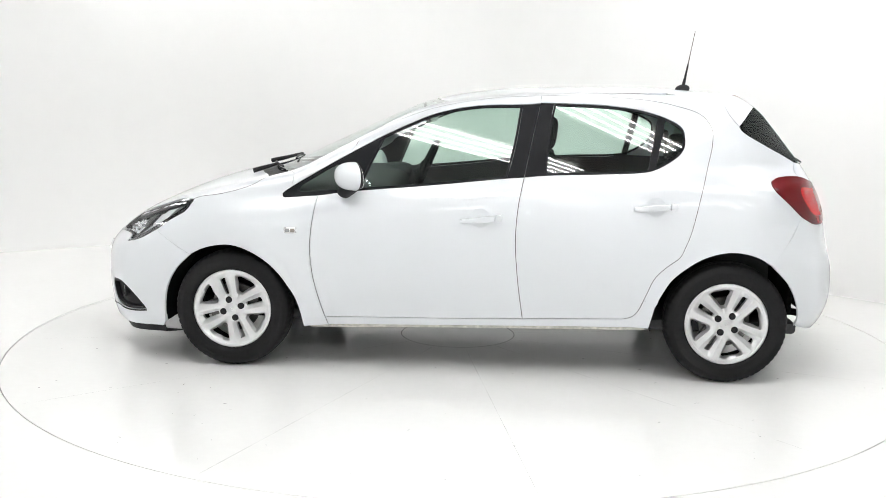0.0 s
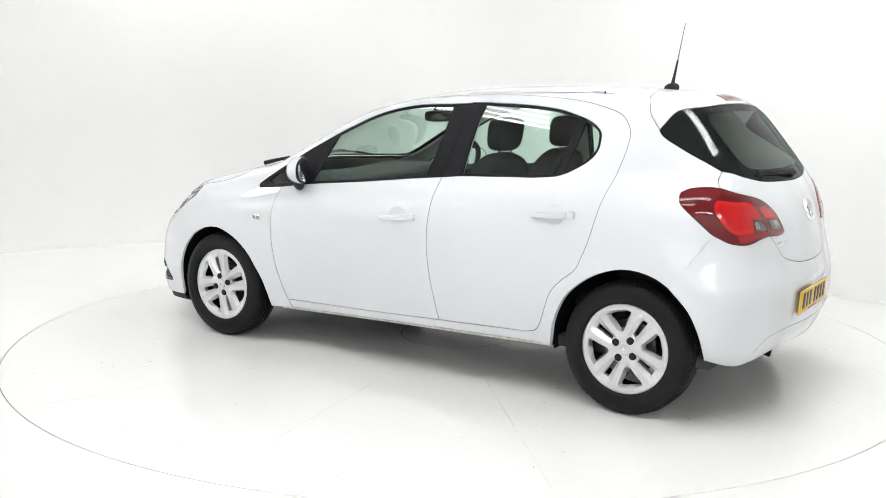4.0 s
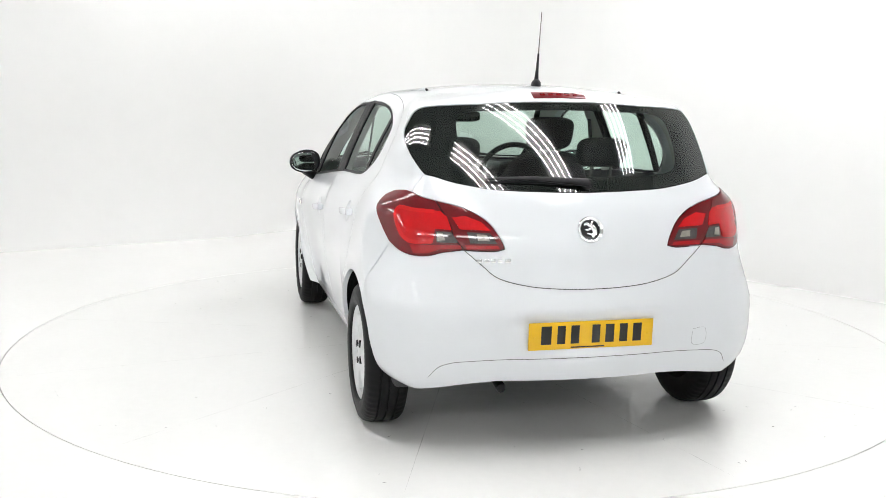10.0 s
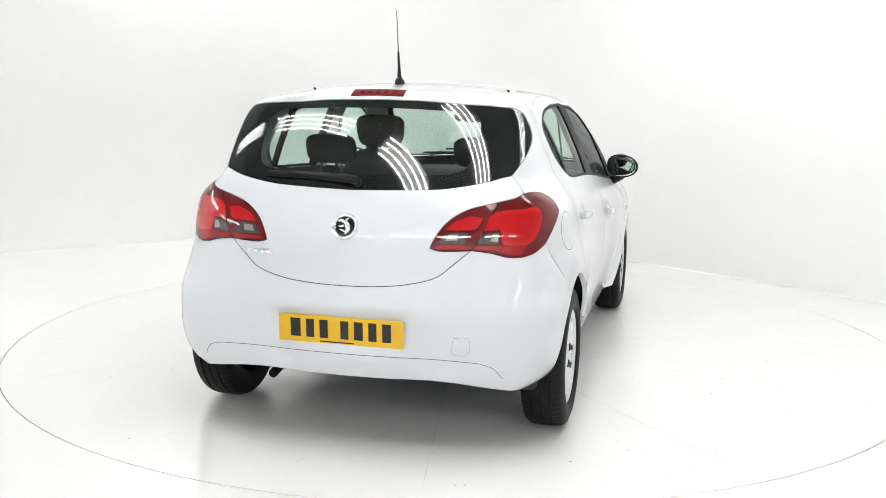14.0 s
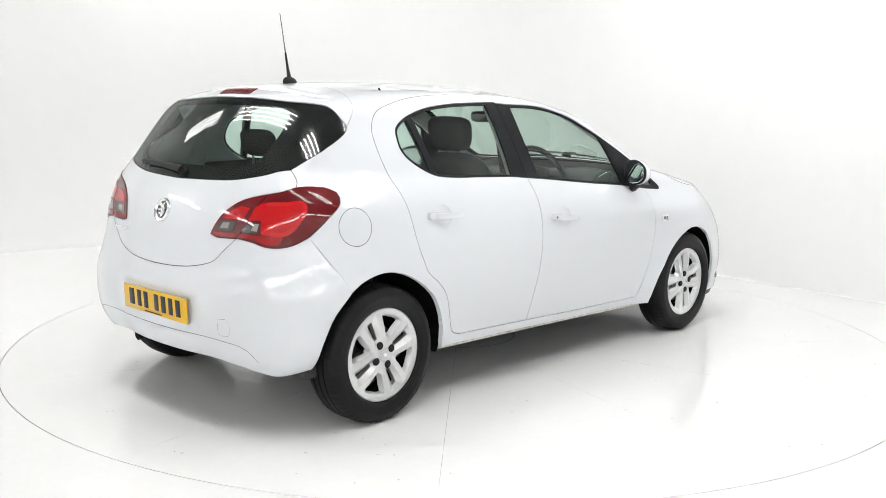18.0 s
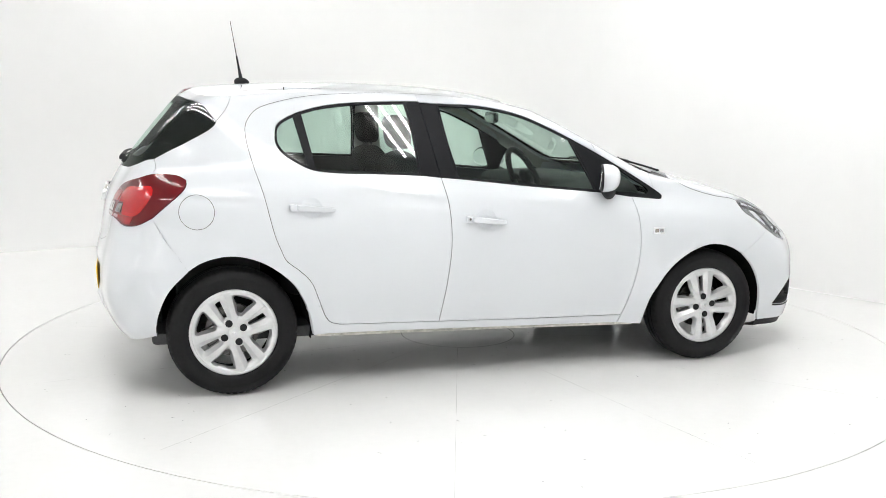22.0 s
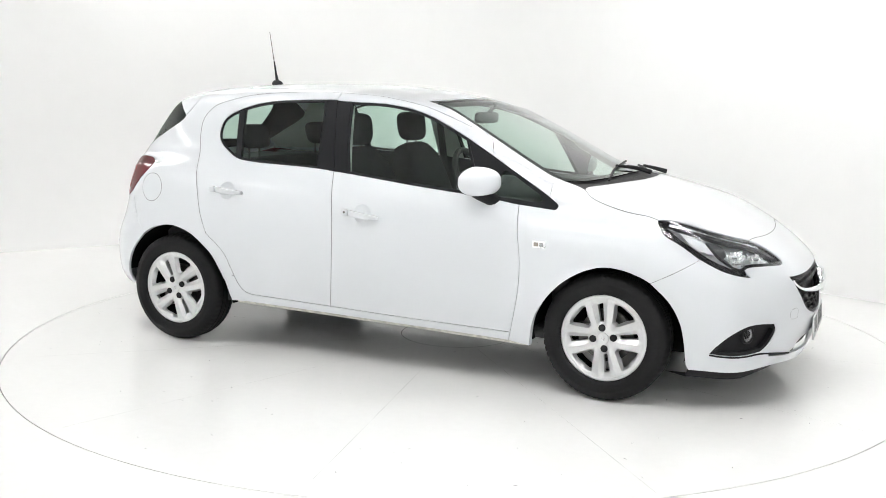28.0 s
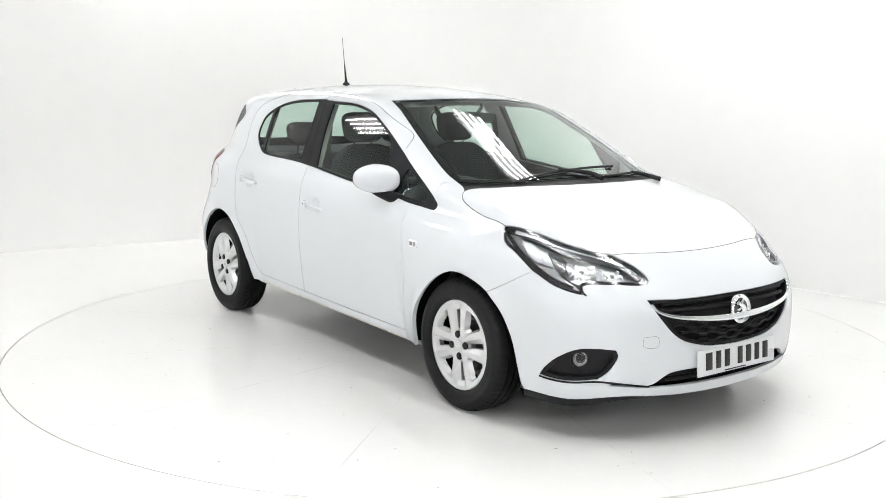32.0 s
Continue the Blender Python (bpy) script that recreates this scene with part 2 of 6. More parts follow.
TAIL_BACK = curve([(0, 0), (0.2, 0.010), (0.35, 0.032), (0.5, 0.052), (0.6, 0.080), (0.68, 0.125), (0.75, 0.200), (0.80, 0.30), (0.86, 0.48)])


def smax(a, b, k):
    h = np.maximum(k - np.abs(a - b), 0) / k
    return np.maximum(a, b) + h * h * k * 0.25


def smin(a, b, k):
    return -smax(-a, -b, k)


def field(p):
    """Below zero inside the body; about metres."""
    x, y, z = p[..., 0], np.abs(p[..., 1]), p[..., 2]
    belt = BELT(x)
    s = z - belt
    step, lean = STEP(x), LEAN(x)
    bend = 0
    for d, w in ((-0.045, 0.1), (-0.025, 0.23), (0.0, 0.34), (0.025, 0.23), (0.045, 0.1)):   # the shoulder is rounded off
        bend = bend + w * (step * SHOULDER(np.clip(s + d, -0.3, 0)) + lean * UPPER(np.maximum(s + d, 0)))
    low = np.minimum(z, 0.9)
    back, fore = np.interp(x, [-1.5, -1.2], [1.0, 0.0]), np.interp(x, [-1.02, -0.80, 0.76, 0.96], [1.0, 0.0, 0.0, 1.0])
    tuck = LOWER(low) * (1 - fore) + LOWER_END(low) * back + LOWER_NOSE(low) * (fore - back)
    half = WIDE(x) - tuck - WAIST(x) * RISE(np.clip(z, 0.40, 1.05)) - bend
    # wheel arch lips
    for ax in (-1.255, 1.255):
        half = half + 0.006 * np.exp(-((np.hypot(x - ax, z - 0.30) - 0.345) / 0.035) ** 2)
    half = half + 0.009 * np.interp(x, [-1.75, -1.5], [1.0, 0.0]) * np.interp(z, [0.58, 0.80], [1.0, 0.0])
    side = (y - half) * 0.95
    q = (y / 0.6) ** 2
    glass = (z - ROOF(x) + CROWN_ROOF(x) * q) * np.where(x > 0.3, 0.93, 1.0)
    hood = (z - BONNET(x) + CROWN_BONNET(x) * q * 0.64) * 0.95
    top = smin(glass, hood, 0.03)
    nose = (x - NOSE(z) + NOSE_BACK(y) * np.interp(z, [0.3, 0.65], [0.9, 1.12])) * 0.9
    high = np.interp(z, [0.60, 0.80], [0.0, 1.0])
    tail = (-x - TAIL(z) + TAIL_BACK(y) * high + TAIL_BACK_LOW(y) * (1 - high)) * np.where(z > 1.0, 0.78, 0.93)
    # shelf above the rear number plate, hollow for the front one
    tail = tail + 0.020 * np.exp(-(y / 0.30) ** 8 - ((z - 0.490) / 0.075) ** 8)
    f = smax(side, top, 0.045)
    f = smax(f, nose, 0.06)
    f = smax(f, tail, 0.05)
    return f


def normals(p, e=0.006):
    g = np.stack([field(p + e * a) - field(p - e * a) for a in np.eye(3)], -1)
    return g / np.maximum(np.linalg.norm(g, axis=-1, keepdims=True), 1e-9)


def shoot(o, d, reach=3.0, steps=90):
    """Where rays from outside first meet the body."""
    o, d = np.broadcast_arrays(np.asarray(o, float), np.asarray(d, float))
    lo = np.zeros(o.shape[:-1])
    hi = np.full(o.shape[:-1], reach)
    found = np.zeros(o.shape[:-1], bool)
    for i in range(1, steps + 1):
        t = reach * i / steps
        inside = (field(o + d * t) < 0) & ~found
        hi = np.where(inside, t, hi)
        lo = np.where(inside, t - reach / steps, lo)
        found |= inside
    for _ in range(22):
        mid = (lo + hi) / 2
        inside = field(o + d * mid[..., None]) < 0
        hi, lo = np.where(inside, mid, hi), np.where(inside, lo, mid)
    return o + d * hi[..., None]
# ---- panels cut from the body's surface ----
from mathutils.geometry import delaunay_2d_cdt


def spline(pts, step=0.012):
    """Points evenly along a smooth curve through pts (rows of 2 or 3 numbers)."""
    p = np.array(pts, float)
    if len(p) == 2:
        n = max(2, int(np.linalg.norm(p[1] - p[0]) / step) + 1)
        return p[0] + (p[1] - p[0]) * np.linspace(0, 1, n)[:, None]
    q = np.vstack([2 * p[0] - p[1], p, 2 * p[-1] - p[-2]])
    out = []
    for i in range(1, len(q) - 2):
        a, b, c, d = q[i - 1:i + 3]
        t0, t1, t2, t3 = np.cumsum([0] + [max(np.linalg.norm(e), 1e-6) ** 0.5 for e in (b - a, c - b, d - c)])
        n = max(2, int(np.linalg.norm(c - b) / step) + 1)
        t = np.linspace(t1, t2, n, endpoint=False)[:, None]
        a1 = (t1 - t) / (t1 - t0) * a + (t - t0) / (t1 - t0) * b
        a2 = (t2 - t) / (t2 - t1) * b + (t - t1) / (t2 - t1) * c
        a3 = (t3 - t) / (t3 - t2) * c + (t - t2) / (t3 - t2) * d
        b1 = (t2 - t) / (t2 - t0) * a1 + (t - t0) / (t2 - t0) * a2
        b2 = (t3 - t) / (t3 - t1) * a2 + (t - t1) / (t3 - t1) * a3
        out.append((t2 - t) / (t2 - t1) * b1 + (t - t1) / (t2 - t1) * b2)
    return np.vstack(out + [p[-1:]])


def on_side(pts, step=0.012):
    """A curve on the left flank, from (x, z)."""
    c = spline(pts, step)
    o = np.stack([c[:, 0], np.full(len(c), 1.3), c[:, 1]], 1)
    return shoot(o, [0.0, -1.0, 0.0], 1.6)


def on_top(pts, step=0.012):
    """A curve seen from above, from (x, y)."""
    c = spline(pts, step)
    return shoot(np.stack([c[:, 0], c[:, 1], np.full(len(c), 1.8)], 1), [0.0, 0.0, -1.0], 1.6)


def on_front(pts, step=0.012):
    """A curve on the nose, from (y, z)."""
    c = spline(pts, step)
    return shoot(np.stack([np.full(len(c), 2.5), c[:, 0], c[:, 1]], 1), [-1.0, 0.0, 0.0], 1.8)


def on_back(pts, step=0.012):
    """A curve on the tail, from (y, z)."""
    c = spline(pts, step)
    return shoot(np.stack([np.full(len(c), -2.4), c[:, 0], c[:, 1]], 1), [1.0, 0.0, 0.0], 1.8)


def near(pts, step=0.012):
    """A curve through points close to the body, drawn onto it."""
    c = spline(pts, step)
    for _ in range(4):
        c = c - normals(c) * field(c)[:, None]
    return c


def flip(c):
    return (c * [1, -1, 1])[::-1]


CORE = {"flank": None, "nose": (1.05, 0.0, 0.45), "tail": (-0.8, 0.0, 0.78), "top": None}


def to_chart(p, chart):
    if chart == "flank":
        return np.stack([p[:, 0], 0.75 * np.arctan2(p[:, 2] - 0.70, p[:, 1])], 1)
    if chart == "top":
        return p[:, :2].copy()
    c = CORE[chart]
    sx = 1 if chart == "nose" else -1
    d = p - np.array(c)
    return 0.9 * np.stack([np.arctan2(d[:, 1], sx * d[:, 0]), np.arctan2(d[:, 2], np.hypot(d[:, 0], d[:, 1]))], 1)


def from_chart(q, chart):
    if chart == "flank":
        a = q[:, 1] / 0.75
        d = np.stack([0 * a, np.cos(a), np.sin(a)], 1)
        o = np.stack([q[:, 0], 0 * a, 0 * a + 0.70], 1) + d * 1.1
        return shoot(o, -d, 1.09, 60)
    if chart == "top":
        return shoot(np.stack([q[:, 0], q[:, 1], 0 * q[:, 0] + 1.8], 1), [0.0, 0.0, -1.0], 1.6)
    c = CORE[chart]
    sx = 1 if chart == "nose" else -1
    a, e = q[:, 0] / 0.9, q[:, 1] / 0.9
    d = np.stack([sx * np.cos(a) * np.cos(e), np.sin(a) * np.cos(e), np.sin(e)], 1)
    return shoot(np.array(c) + d * 1.8, -d, 1.79, 100)


def inside(q, loop):
    x, y = q[:, 0][:, None], q[:, 1][:, None]
    a, b = loop, np.roll(loop, -1, 0)
    hit = ((a[:, 1] > y) != (b[:, 1] > y)) & (x < (b[:, 0] - a[:, 0]) * (y - a[:, 1]) / (b[:, 1] - a[:, 1] + 1e-15) + a[:, 0])
    return hit.sum(1) % 2 == 1


def tidy(loop, least=0.003):
    keep = [loop[0]]
    for p in loop[1:]:
        if np.linalg.norm(p - keep[-1]) > least:
            keep.append(p)
    if np.linalg.norm(keep[0] - keep[-1]) < least:
        keep.pop()
    return np.array(keep)


def area(q):
    r = np.roll(q, -1, 0)
    return 0.5 * np.sum(q[:, 0] * r[:, 1] - r[:, 0] * q[:, 1])


def shrink(q, by):
    """Moves a loop's points inwards (its left side) by that much."""
    if area(q) < 0:
        q = q[::-1]
    e = np.roll(q, -1, 0) - q
    n = np.stack([-e[:, 1], e[:, 0]], 1) / np.maximum(np.linalg.norm(e, axis=1, keepdims=True), 1e-9)
    m = n + np.roll(n, 1, 0)
    m /= np.maximum(np.linalg.norm(m, axis=1, keepdims=True), 0.5)
    return q + m * by


def panel(name, loop, chart, mat, parent, holes=(), step=0.03, gap=0.0018, sunk=0.0, depth=0.014, label="", mirror=False, fine=(), even=0.006):
    """A panel of the body: its loop of curves, cut out of the surface, with turned-in edges. mirror: the same on the right."""
    outer = shrink(to_chart(tidy(np.vstack(loop)), chart), gap)
    cuts = [shrink(to_chart(tidy(np.vstack(h)), chart), -gap) for h in holes]
    loops = [outer] + cuts
    lo, hi = outer.min(0), outer.max(0)
    g = np.stack(np.meshgrid(np.arange(lo[0], hi[0], step), np.arange(lo[1], hi[1], step)), -1).reshape(-1, 2)
    g[:, 0] += (np.round((g[:, 1] - lo[1]) / step) % 2) * step / 2
    for fx, fz, fr in fine:           # a closer net where the form is small
        c = to_chart(on_side([(fx, fz), (fx + 0.01, fz)])[:1], chart)[0]
        g = g[np.max(np.abs(g - c), 1) > fr]
        k = np.arange(-fr, fr, 0.011)
        g = np.vstack([g, c + np.stack(np.meshgrid(k, k), -1).reshape(-1, 2)])
    ok = inside(g, outer)
    for h in cuts:
        ok &= ~inside(g, h)
    g = g[ok]
    if len(g):
        edge = np.vstack(loops)
        g = g[np.min(np.linalg.norm(g[:, None] - edge[None], axis=2), 1) > step * 0.45]
    verts, edges = [], []
    for l in loops:
        k = len(verts)
        verts += [Vector(p) for p in l]
        edges += [(k + i, k + (i + 1) % len(l)) for i in range(len(l))]
    nb = len(verts)
    verts += [Vector(p) for p in g]
    v2, e2, f2, *_ = delaunay_2d_cdt(verts, edges, [], 0, 1e-7)
    q = np.array([tuple(p) for p in v2])
    tri = np.array([f for f in f2 if len(f) == 3])
    mid = q[tri].mean(1)
    ok = inside(mid, outer)
    for h in cuts:
        ok &= ~inside(mid, h)
    tri = tri[ok]
    p = from_chart(q, chart)
    n = normals(p, even if even > 0 else 0.006)
    p = p - n * sunk
    if even <= 0:                      # panes bend evenly: their shading follows a low curve
        u = (q - q.mean(0)) / np.maximum(np.ptp(q, axis=0), 1e-6)
        w = np.stack([np.ones(len(u)), u[:, 0], u[:, 1], u[:, 0] ** 2, u[:, 0] * u[:, 1], u[:, 1] ** 2], 1)
        if even < 0:
            w = w[:, :3]
        k = slice(nb, None) if even < 0 and len(u) - nb > 30 else slice(None)
        n = w @ np.linalg.lstsq(w[k], n[k], rcond=None)[0]
        n /= np.linalg.norm(n, axis=1, keepdims=True)
    a, b, c = (p[tri[:, i]] for i in range(3))
    wrong = np.sum(np.cross(b - a, c - a) * n[tri].mean(1), 1) < 0
    tri[wrong] = tri[wrong][:, ::-1]
    # turned-in edges, from the open edges of the face
    und = {}
    for f in tri:
        for i in range(3):
            s, t = int(f[i]), int(f[(i + 1) % 3])
            und.setdefault((min(s, t), max(s, t)), []).append((s, t))
    open_edges = [u[0] for u in und.values() if len(u) == 1]
    faces = [tuple(int(k) for k in f) for f in tri]
    allp, alln = [tuple(v) for v in p], [tuple(v) for v in n]
    if depth:
        top, low = {}, {}
        for s, t in open_edges:
            for k in (s, t):
                if k not in top:
                    top[k] = len(allp)
                    allp.append(tuple(p[k])), alln.append(None)
                    low[k] = len(allp)
                    allp.append(tuple(p[k] - n[k] * depth)), alln.append(None)
        for s, t in open_edges:
            faces.append((top[t], top[s], low[s], low[t]))
    done = []
    for sgn in ((1, -1) if mirror else (1,)):
        me = bpy.data.meshes.new(name)
        fs = faces if sgn == 1 else [f[::-1] for f in faces]
        me.from_pydata([(x, y * sgn, z) for x, y, z in allp], [], fs)
        me.polygons.foreach_set("use_smooth", [True] * len(me.polygons))
        me.update()
        vn = np.array([v.vector[:] for v in me.vertex_normals])
        me.normals_split_custom_set_from_vertices([vn[i] if m is None else (m[0], m[1] * sgn, m[2]) for i, m in enumerate(alln)])
        me.materials.append(mat)
        ob = new(name, me)
        ob.parent = parent[0 if sgn == 1 else 1] if isinstance(parent, (list, tuple)) else parent
        if label:
            ob["label"] = label
        done.append(ob)
    return done if mirror else done[0]



def seam(name, curve3, width, mat, parent, proud=0.0006, mirror=False, closed=False, label=""):
    """A thin strip along a curve on the body."""
    c = tidy(curve3, 0.004)
    n = normals(c)
    t = np.gradient(c, axis=0)
    if closed:
        t = np.roll(c, -1, 0) - np.roll(c, 1, 0)
    t /= np.linalg.norm(t, axis=1, keepdims=True)
    b = np.cross(n, t) * width / 2
    vs = np.vstack([c + b + n * proud, c - b + n * proud])
    k = len(c)
    for sgn in ((1, -1) if mirror else (1,)):
        me = bpy.data.meshes.new(name)
        fs = [(i, (i + 1) % k, k + (i + 1) % k, k + i) for i in range(k if closed else k - 1)]
        me.from_pydata([(x, y * sgn, z) for x, y, z in vs], [], fs if sgn == 1 else [f[::-1] for f in fs])
        me.materials.append(mat)
        ob = new(name, me)
        ob.parent = parent[0 if sgn == 1 else 1] if isinstance(parent, (list, tuple)) else parent
        if label:
            ob["label"] = label


def mirrored(make, parents):
    """Calls make(sign, parent) for the left and the right."""
    for sgn, par in zip((1, -1), parents):
        make(sgn, par)


def reflect(bm):
    """Mirrors a bmesh to the right side."""
    for v in bm.verts:
        v.co.y = -v.co.y
    bmesh.ops.reverse_faces(bm, faces=bm.faces)
    return bm


# ---- the studio ----
def ring_line(r, width, z, segs, bm=None, depth=0.0):
    bm = bm or bmesh.new()
    a = [bm.verts.new((r * math.cos(2 * math.pi * i / segs), r * math.sin(2 * math.pi * i / segs), z)) for i in range(segs)]
    b = [bm.verts.new(((r + width) * math.cos(2 * math.pi * i / segs), (r + width) * math.sin(2 * math.pi * i / segs), z - depth)) for i in range(segs)]
    for i in range(segs):
        j = (i + 1) % segs
        bm.faces.new((a[i], b[i], b[j], a[j]))
    return bm


BANK_TURN = -46                           # degrees, the lamps' and ceiling tiles' direction
RIM = 2.514
DECK_Y = 0.051                            # the platform's centre
WALLS = [(7.5, -3.73), (-1.15, 5.67), (-8.5, 1.0), (-8.5, -8.5), (7.5, -8.5)]
ROOM_TOP = 4.6


def build_floor():
    bm = bmesh.new()
    segs = 192
    radii = [RIM + 0.006, 2.7, 3.2, 4.0, 5.0, 6.5, 9.0, 14.0]
    rings = [[bm.verts.new((r * math.cos(2 * math.pi * i / segs), r * math.sin(2 * math.pi * i / segs), 0)) for i in range(segs)] for r in radii]
    for a, b in zip(rings, rings[1:]):
        for i in range(segs):
            j = (i + 1) % segs
            bm.faces.new((a[i], b[i], b[j], a[j]))
    pit = [bm.verts.new((v.co.x, v.co.y, -0.03)) for v in rings[0]]
    for i in range(segs):
        j = (i + 1) % segs
        bm.faces.new((pit[i], rings[0][i], rings[0][j], pit[j]))
    bmesh.ops.translate(bm, verts=bm.verts, vec=(0, DECK_Y, 0))
    ob = part("floor", bm, FLOOR)
    tagged(ob, "white painted studio floor round the turning platform", "floor", kind="structure")
    bm = ring_line(RIM - 0.02, 0.06, -0.02, 128)
    bmesh.ops.translate(bm, verts=bm.verts, vec=(0, DECK_Y, 0))
    ob = part("floor_joint", bm, SEAM)
    tagged(ob, "dark ring joint round the turning platform", "floor joint", kind="structure")


def build_walls():
    n = len(WALLS)
    pts = []
    for i in range(n):
        a, b, c = (Vector(WALLS[(i + k) % n]) for k in (-1, 0, 1))
        r = 1.6
        u, w = (a - b).normalized(), (c - b).normalized()
        for k in range(13):
            t = k / 12
            pts.append((b + u * r * (1 - t) ** 2 + w * r * t ** 2))
    # the wall runs into the floor in a hollow curve, wide on the one side, none on the other
    bm = bmesh.new()
    rows = [(math.sin(k * math.pi / 20), 1 - math.cos(k * math.pi / 20)) for k in range(11)]
    loops = []
    mid = Vector((-1.0, -1.5))
    for out, up in rows + [(1.0, None)]:
        loop = []
        for p in pts:
            r = 0.02 + 1.1 * min(max((-0.2 - p.x) / 2.5, 0), 1)
            q = p - (p - mid).normalized() * r * (1 - out)
            loop.append(bm.verts.new((q.x, q.y, ROOM_TOP if up is None else 0.001 + r * up)))
        loops.append(loop)
    for a, b in zip(loops, loops[1:]):
        for i in range(len(pts)):
            j = (i + 1) % len(pts)
            bm.faces.new((a[i], a[j], b[j], b[i]))
    # outer skin and the top that joins both
    outer = []
    for z in (ROOM_TOP, -0.05):
        outer.append([bm.verts.new((q.x, q.y, z)) for q in (p + (p - mid).normalized() * 0.18 for p in pts)])
    for a, b in ((loops[-1], outer[0]), (outer[0], outer[1])):
        for i in range(len(pts)):
            j = (i + 1) % len(pts)
            bm.faces.new((a[i], a[j], b[j], b[i]))
    ob = part("wall_studio", bm, WALL)
    tagged(ob, "plain white seamless studio wall with rounded corners", "wall", kind="structure")
    # suspended ceiling: a slab, and tiles under it with open joints
    bm = box(-9.2, 8.2, -9.2, 6.4, ROOM_TOP + 0.02, ROOM_TOP + 0.12)
    turn = Matrix.Rotation(radians(BANK_TURN), 4, "Z")
    for i in range(-8, 9):
        for k in range(-16, 17):
            c = turn @ Vector((i * 1.2, k * 0.6, 0)) + Vector((-0.5, -1.4, 0))
            if not (-9.0 < c.x < 8.0 and -9.0 < c.y < 6.2):
                continue
            lo = [bm.verts.new(c + turn @ Vector((sx * 0.588, sy * 0.288, ROOM_TOP))) for sx, sy in ((-1, -1), (-1, 1), (1, 1), (1, -1))]
            hi = [bm.verts.new(c + turn @ Vector((sx * 0.594, sy * 0.294, ROOM_TOP + 0.016))) for sx, sy in ((-1, -1), (-1, 1), (1, 1), (1, -1))]
            bm.faces.new(lo)
            for n in range(4):
                bm.faces.new((lo[n], hi[n], hi[(n + 1) % 4], lo[(n + 1) % 4]))
    ob = part("ceiling", bm, CEILING, smooth=False)
    tagged(ob, "grey tiled studio ceiling above the lamps", "ceiling", kind="structure")


build_floor()
build_walls()

# lamp banks of parallel tubes: a field parallel to the long wall (along it, away from it); the two at x -7.2 and the
# row at y -7.5 behind the camera are added fill light, out of view
BANK_GRID = [(2.15, -2.35), (2.2, -0.95), (2.2, 0.75), (-0.9, -2.35), (-4.0, -2.3), (-4.0, 1.0)]
BANKS = [(a * 0.695 + b * 0.719, b * 0.695 - a * 0.719, BANK_TURN) for a, b in BANK_GRID] + [(1.14, 1.09, -55), (-7.2, -0.6, 90), (-7.2, -4.0, 90)] + [(x, -7.5, 0) for x in (-4.5, -1.5, 1.5, 4.5)]
BANK_Z, TUBES, TUBE_LONG, TUBE_GAP = 3.4, 4, 2.3, 0.112


def lamp_bank():
    bank = empty("lamp_bank")
    part("tray", box(-TUBE_LONG / 2 - 0.05, TUBE_LONG / 2 + 0.05, -TUBES * TUBE_GAP / 2 - 0.03, TUBES * TUBE_GAP / 2 + 0.03, 0.03, 0.08, 0.01), TRAY, bank)
    for i in range(TUBES):
        y = (i - (TUBES - 1) / 2) * TUBE_GAP
        part("tube", rod([(-TUBE_LONG / 2, y, 0), (TUBE_LONG / 2, y, 0)], 0.019, 10), TUBE, bank, "glowing white tube")
    for x in (-TUBE_LONG / 3, TUBE_LONG / 3):
        part("hanger", rod([(x, 0, 0.07), (x, 0, ROOM_TOP - BANK_Z)], 0.006, 6), TRAY, bank)
    return tagged(bank, "hanging lamp bank of parallel white glowing tubes", "studio lamp", "lamp banks")


first_bank = lamp_bank()
for i, (x, y, a) in enumerate(BANKS):
    m = pose(x, y, BANK_Z, 0, 0, a)
    if i == 0:
        first_bank.matrix_basis = m
    else:
        copy_thing(first_bank, m)


# ---- turning platform ----
def build_platform():
    ob = empty("turntable")
    bm = bmesh.new()
    segs = 192
    radii = [0.0001, 0.5, 1.0, 1.6, 2.2, RIM]
    rings = [[bm.verts.new((r * math.cos(2 * math.pi * i / segs), r * math.sin(2 * math.pi * i / segs), 0)) for i in range(segs)] for r in radii]
    rings.append([bm.verts.new((v.co.x, v.co.y, -0.03)) for v in rings[-1]])
    for a, b in zip(rings, rings[1:]):
        for i in range(segs):
            j = (i + 1) % segs
            bm.faces.new((a[i], b[i], b[j], a[j]))
    bmesh.ops.remove_doubles(bm, verts=bm.verts, dist=0.0005)
    part("deck", bm, FLOOR, ob)
    return tagged(ob, "round white turning platform flush with the studio floor", "turntable")


turntable = build_platform()

# ---- the car ----
car = empty("hatchback_car")
tagged(car, "white five-door hatchback car standing on the turning platform", "car")

# panel joints on the left flank
GAP_B = [(-0.243, 0.292), (-0.213, 0.508), (-0.199, 0.711), (-0.210, 0.877), (-0.234, 1.010)]
GAP_B_TOP = [(-0.234, 1.010), (-0.278, 1.233), (-0.308, 1.378)]
DOOR_LOW = [(0.776, 0.267), (0.246, 0.277), (-0.243, 0.292)]
DOOR_LOW_REAR = [(-0.243, 0.292), (-0.646, 0.304), (-0.745, 0.307)]
GAP_REAR_LOW = [(-0.745, 0.307), (-0.790, 0.320), (-0.816, 0.347), (-0.854, 0.438), (-0.892, 0.527), (-0.946, 0.585), (-1.010, 0.637), (-1.035, 0.69), (-1.059, 0.752), (-1.106, 0.945), (-1.136, 1.052)]
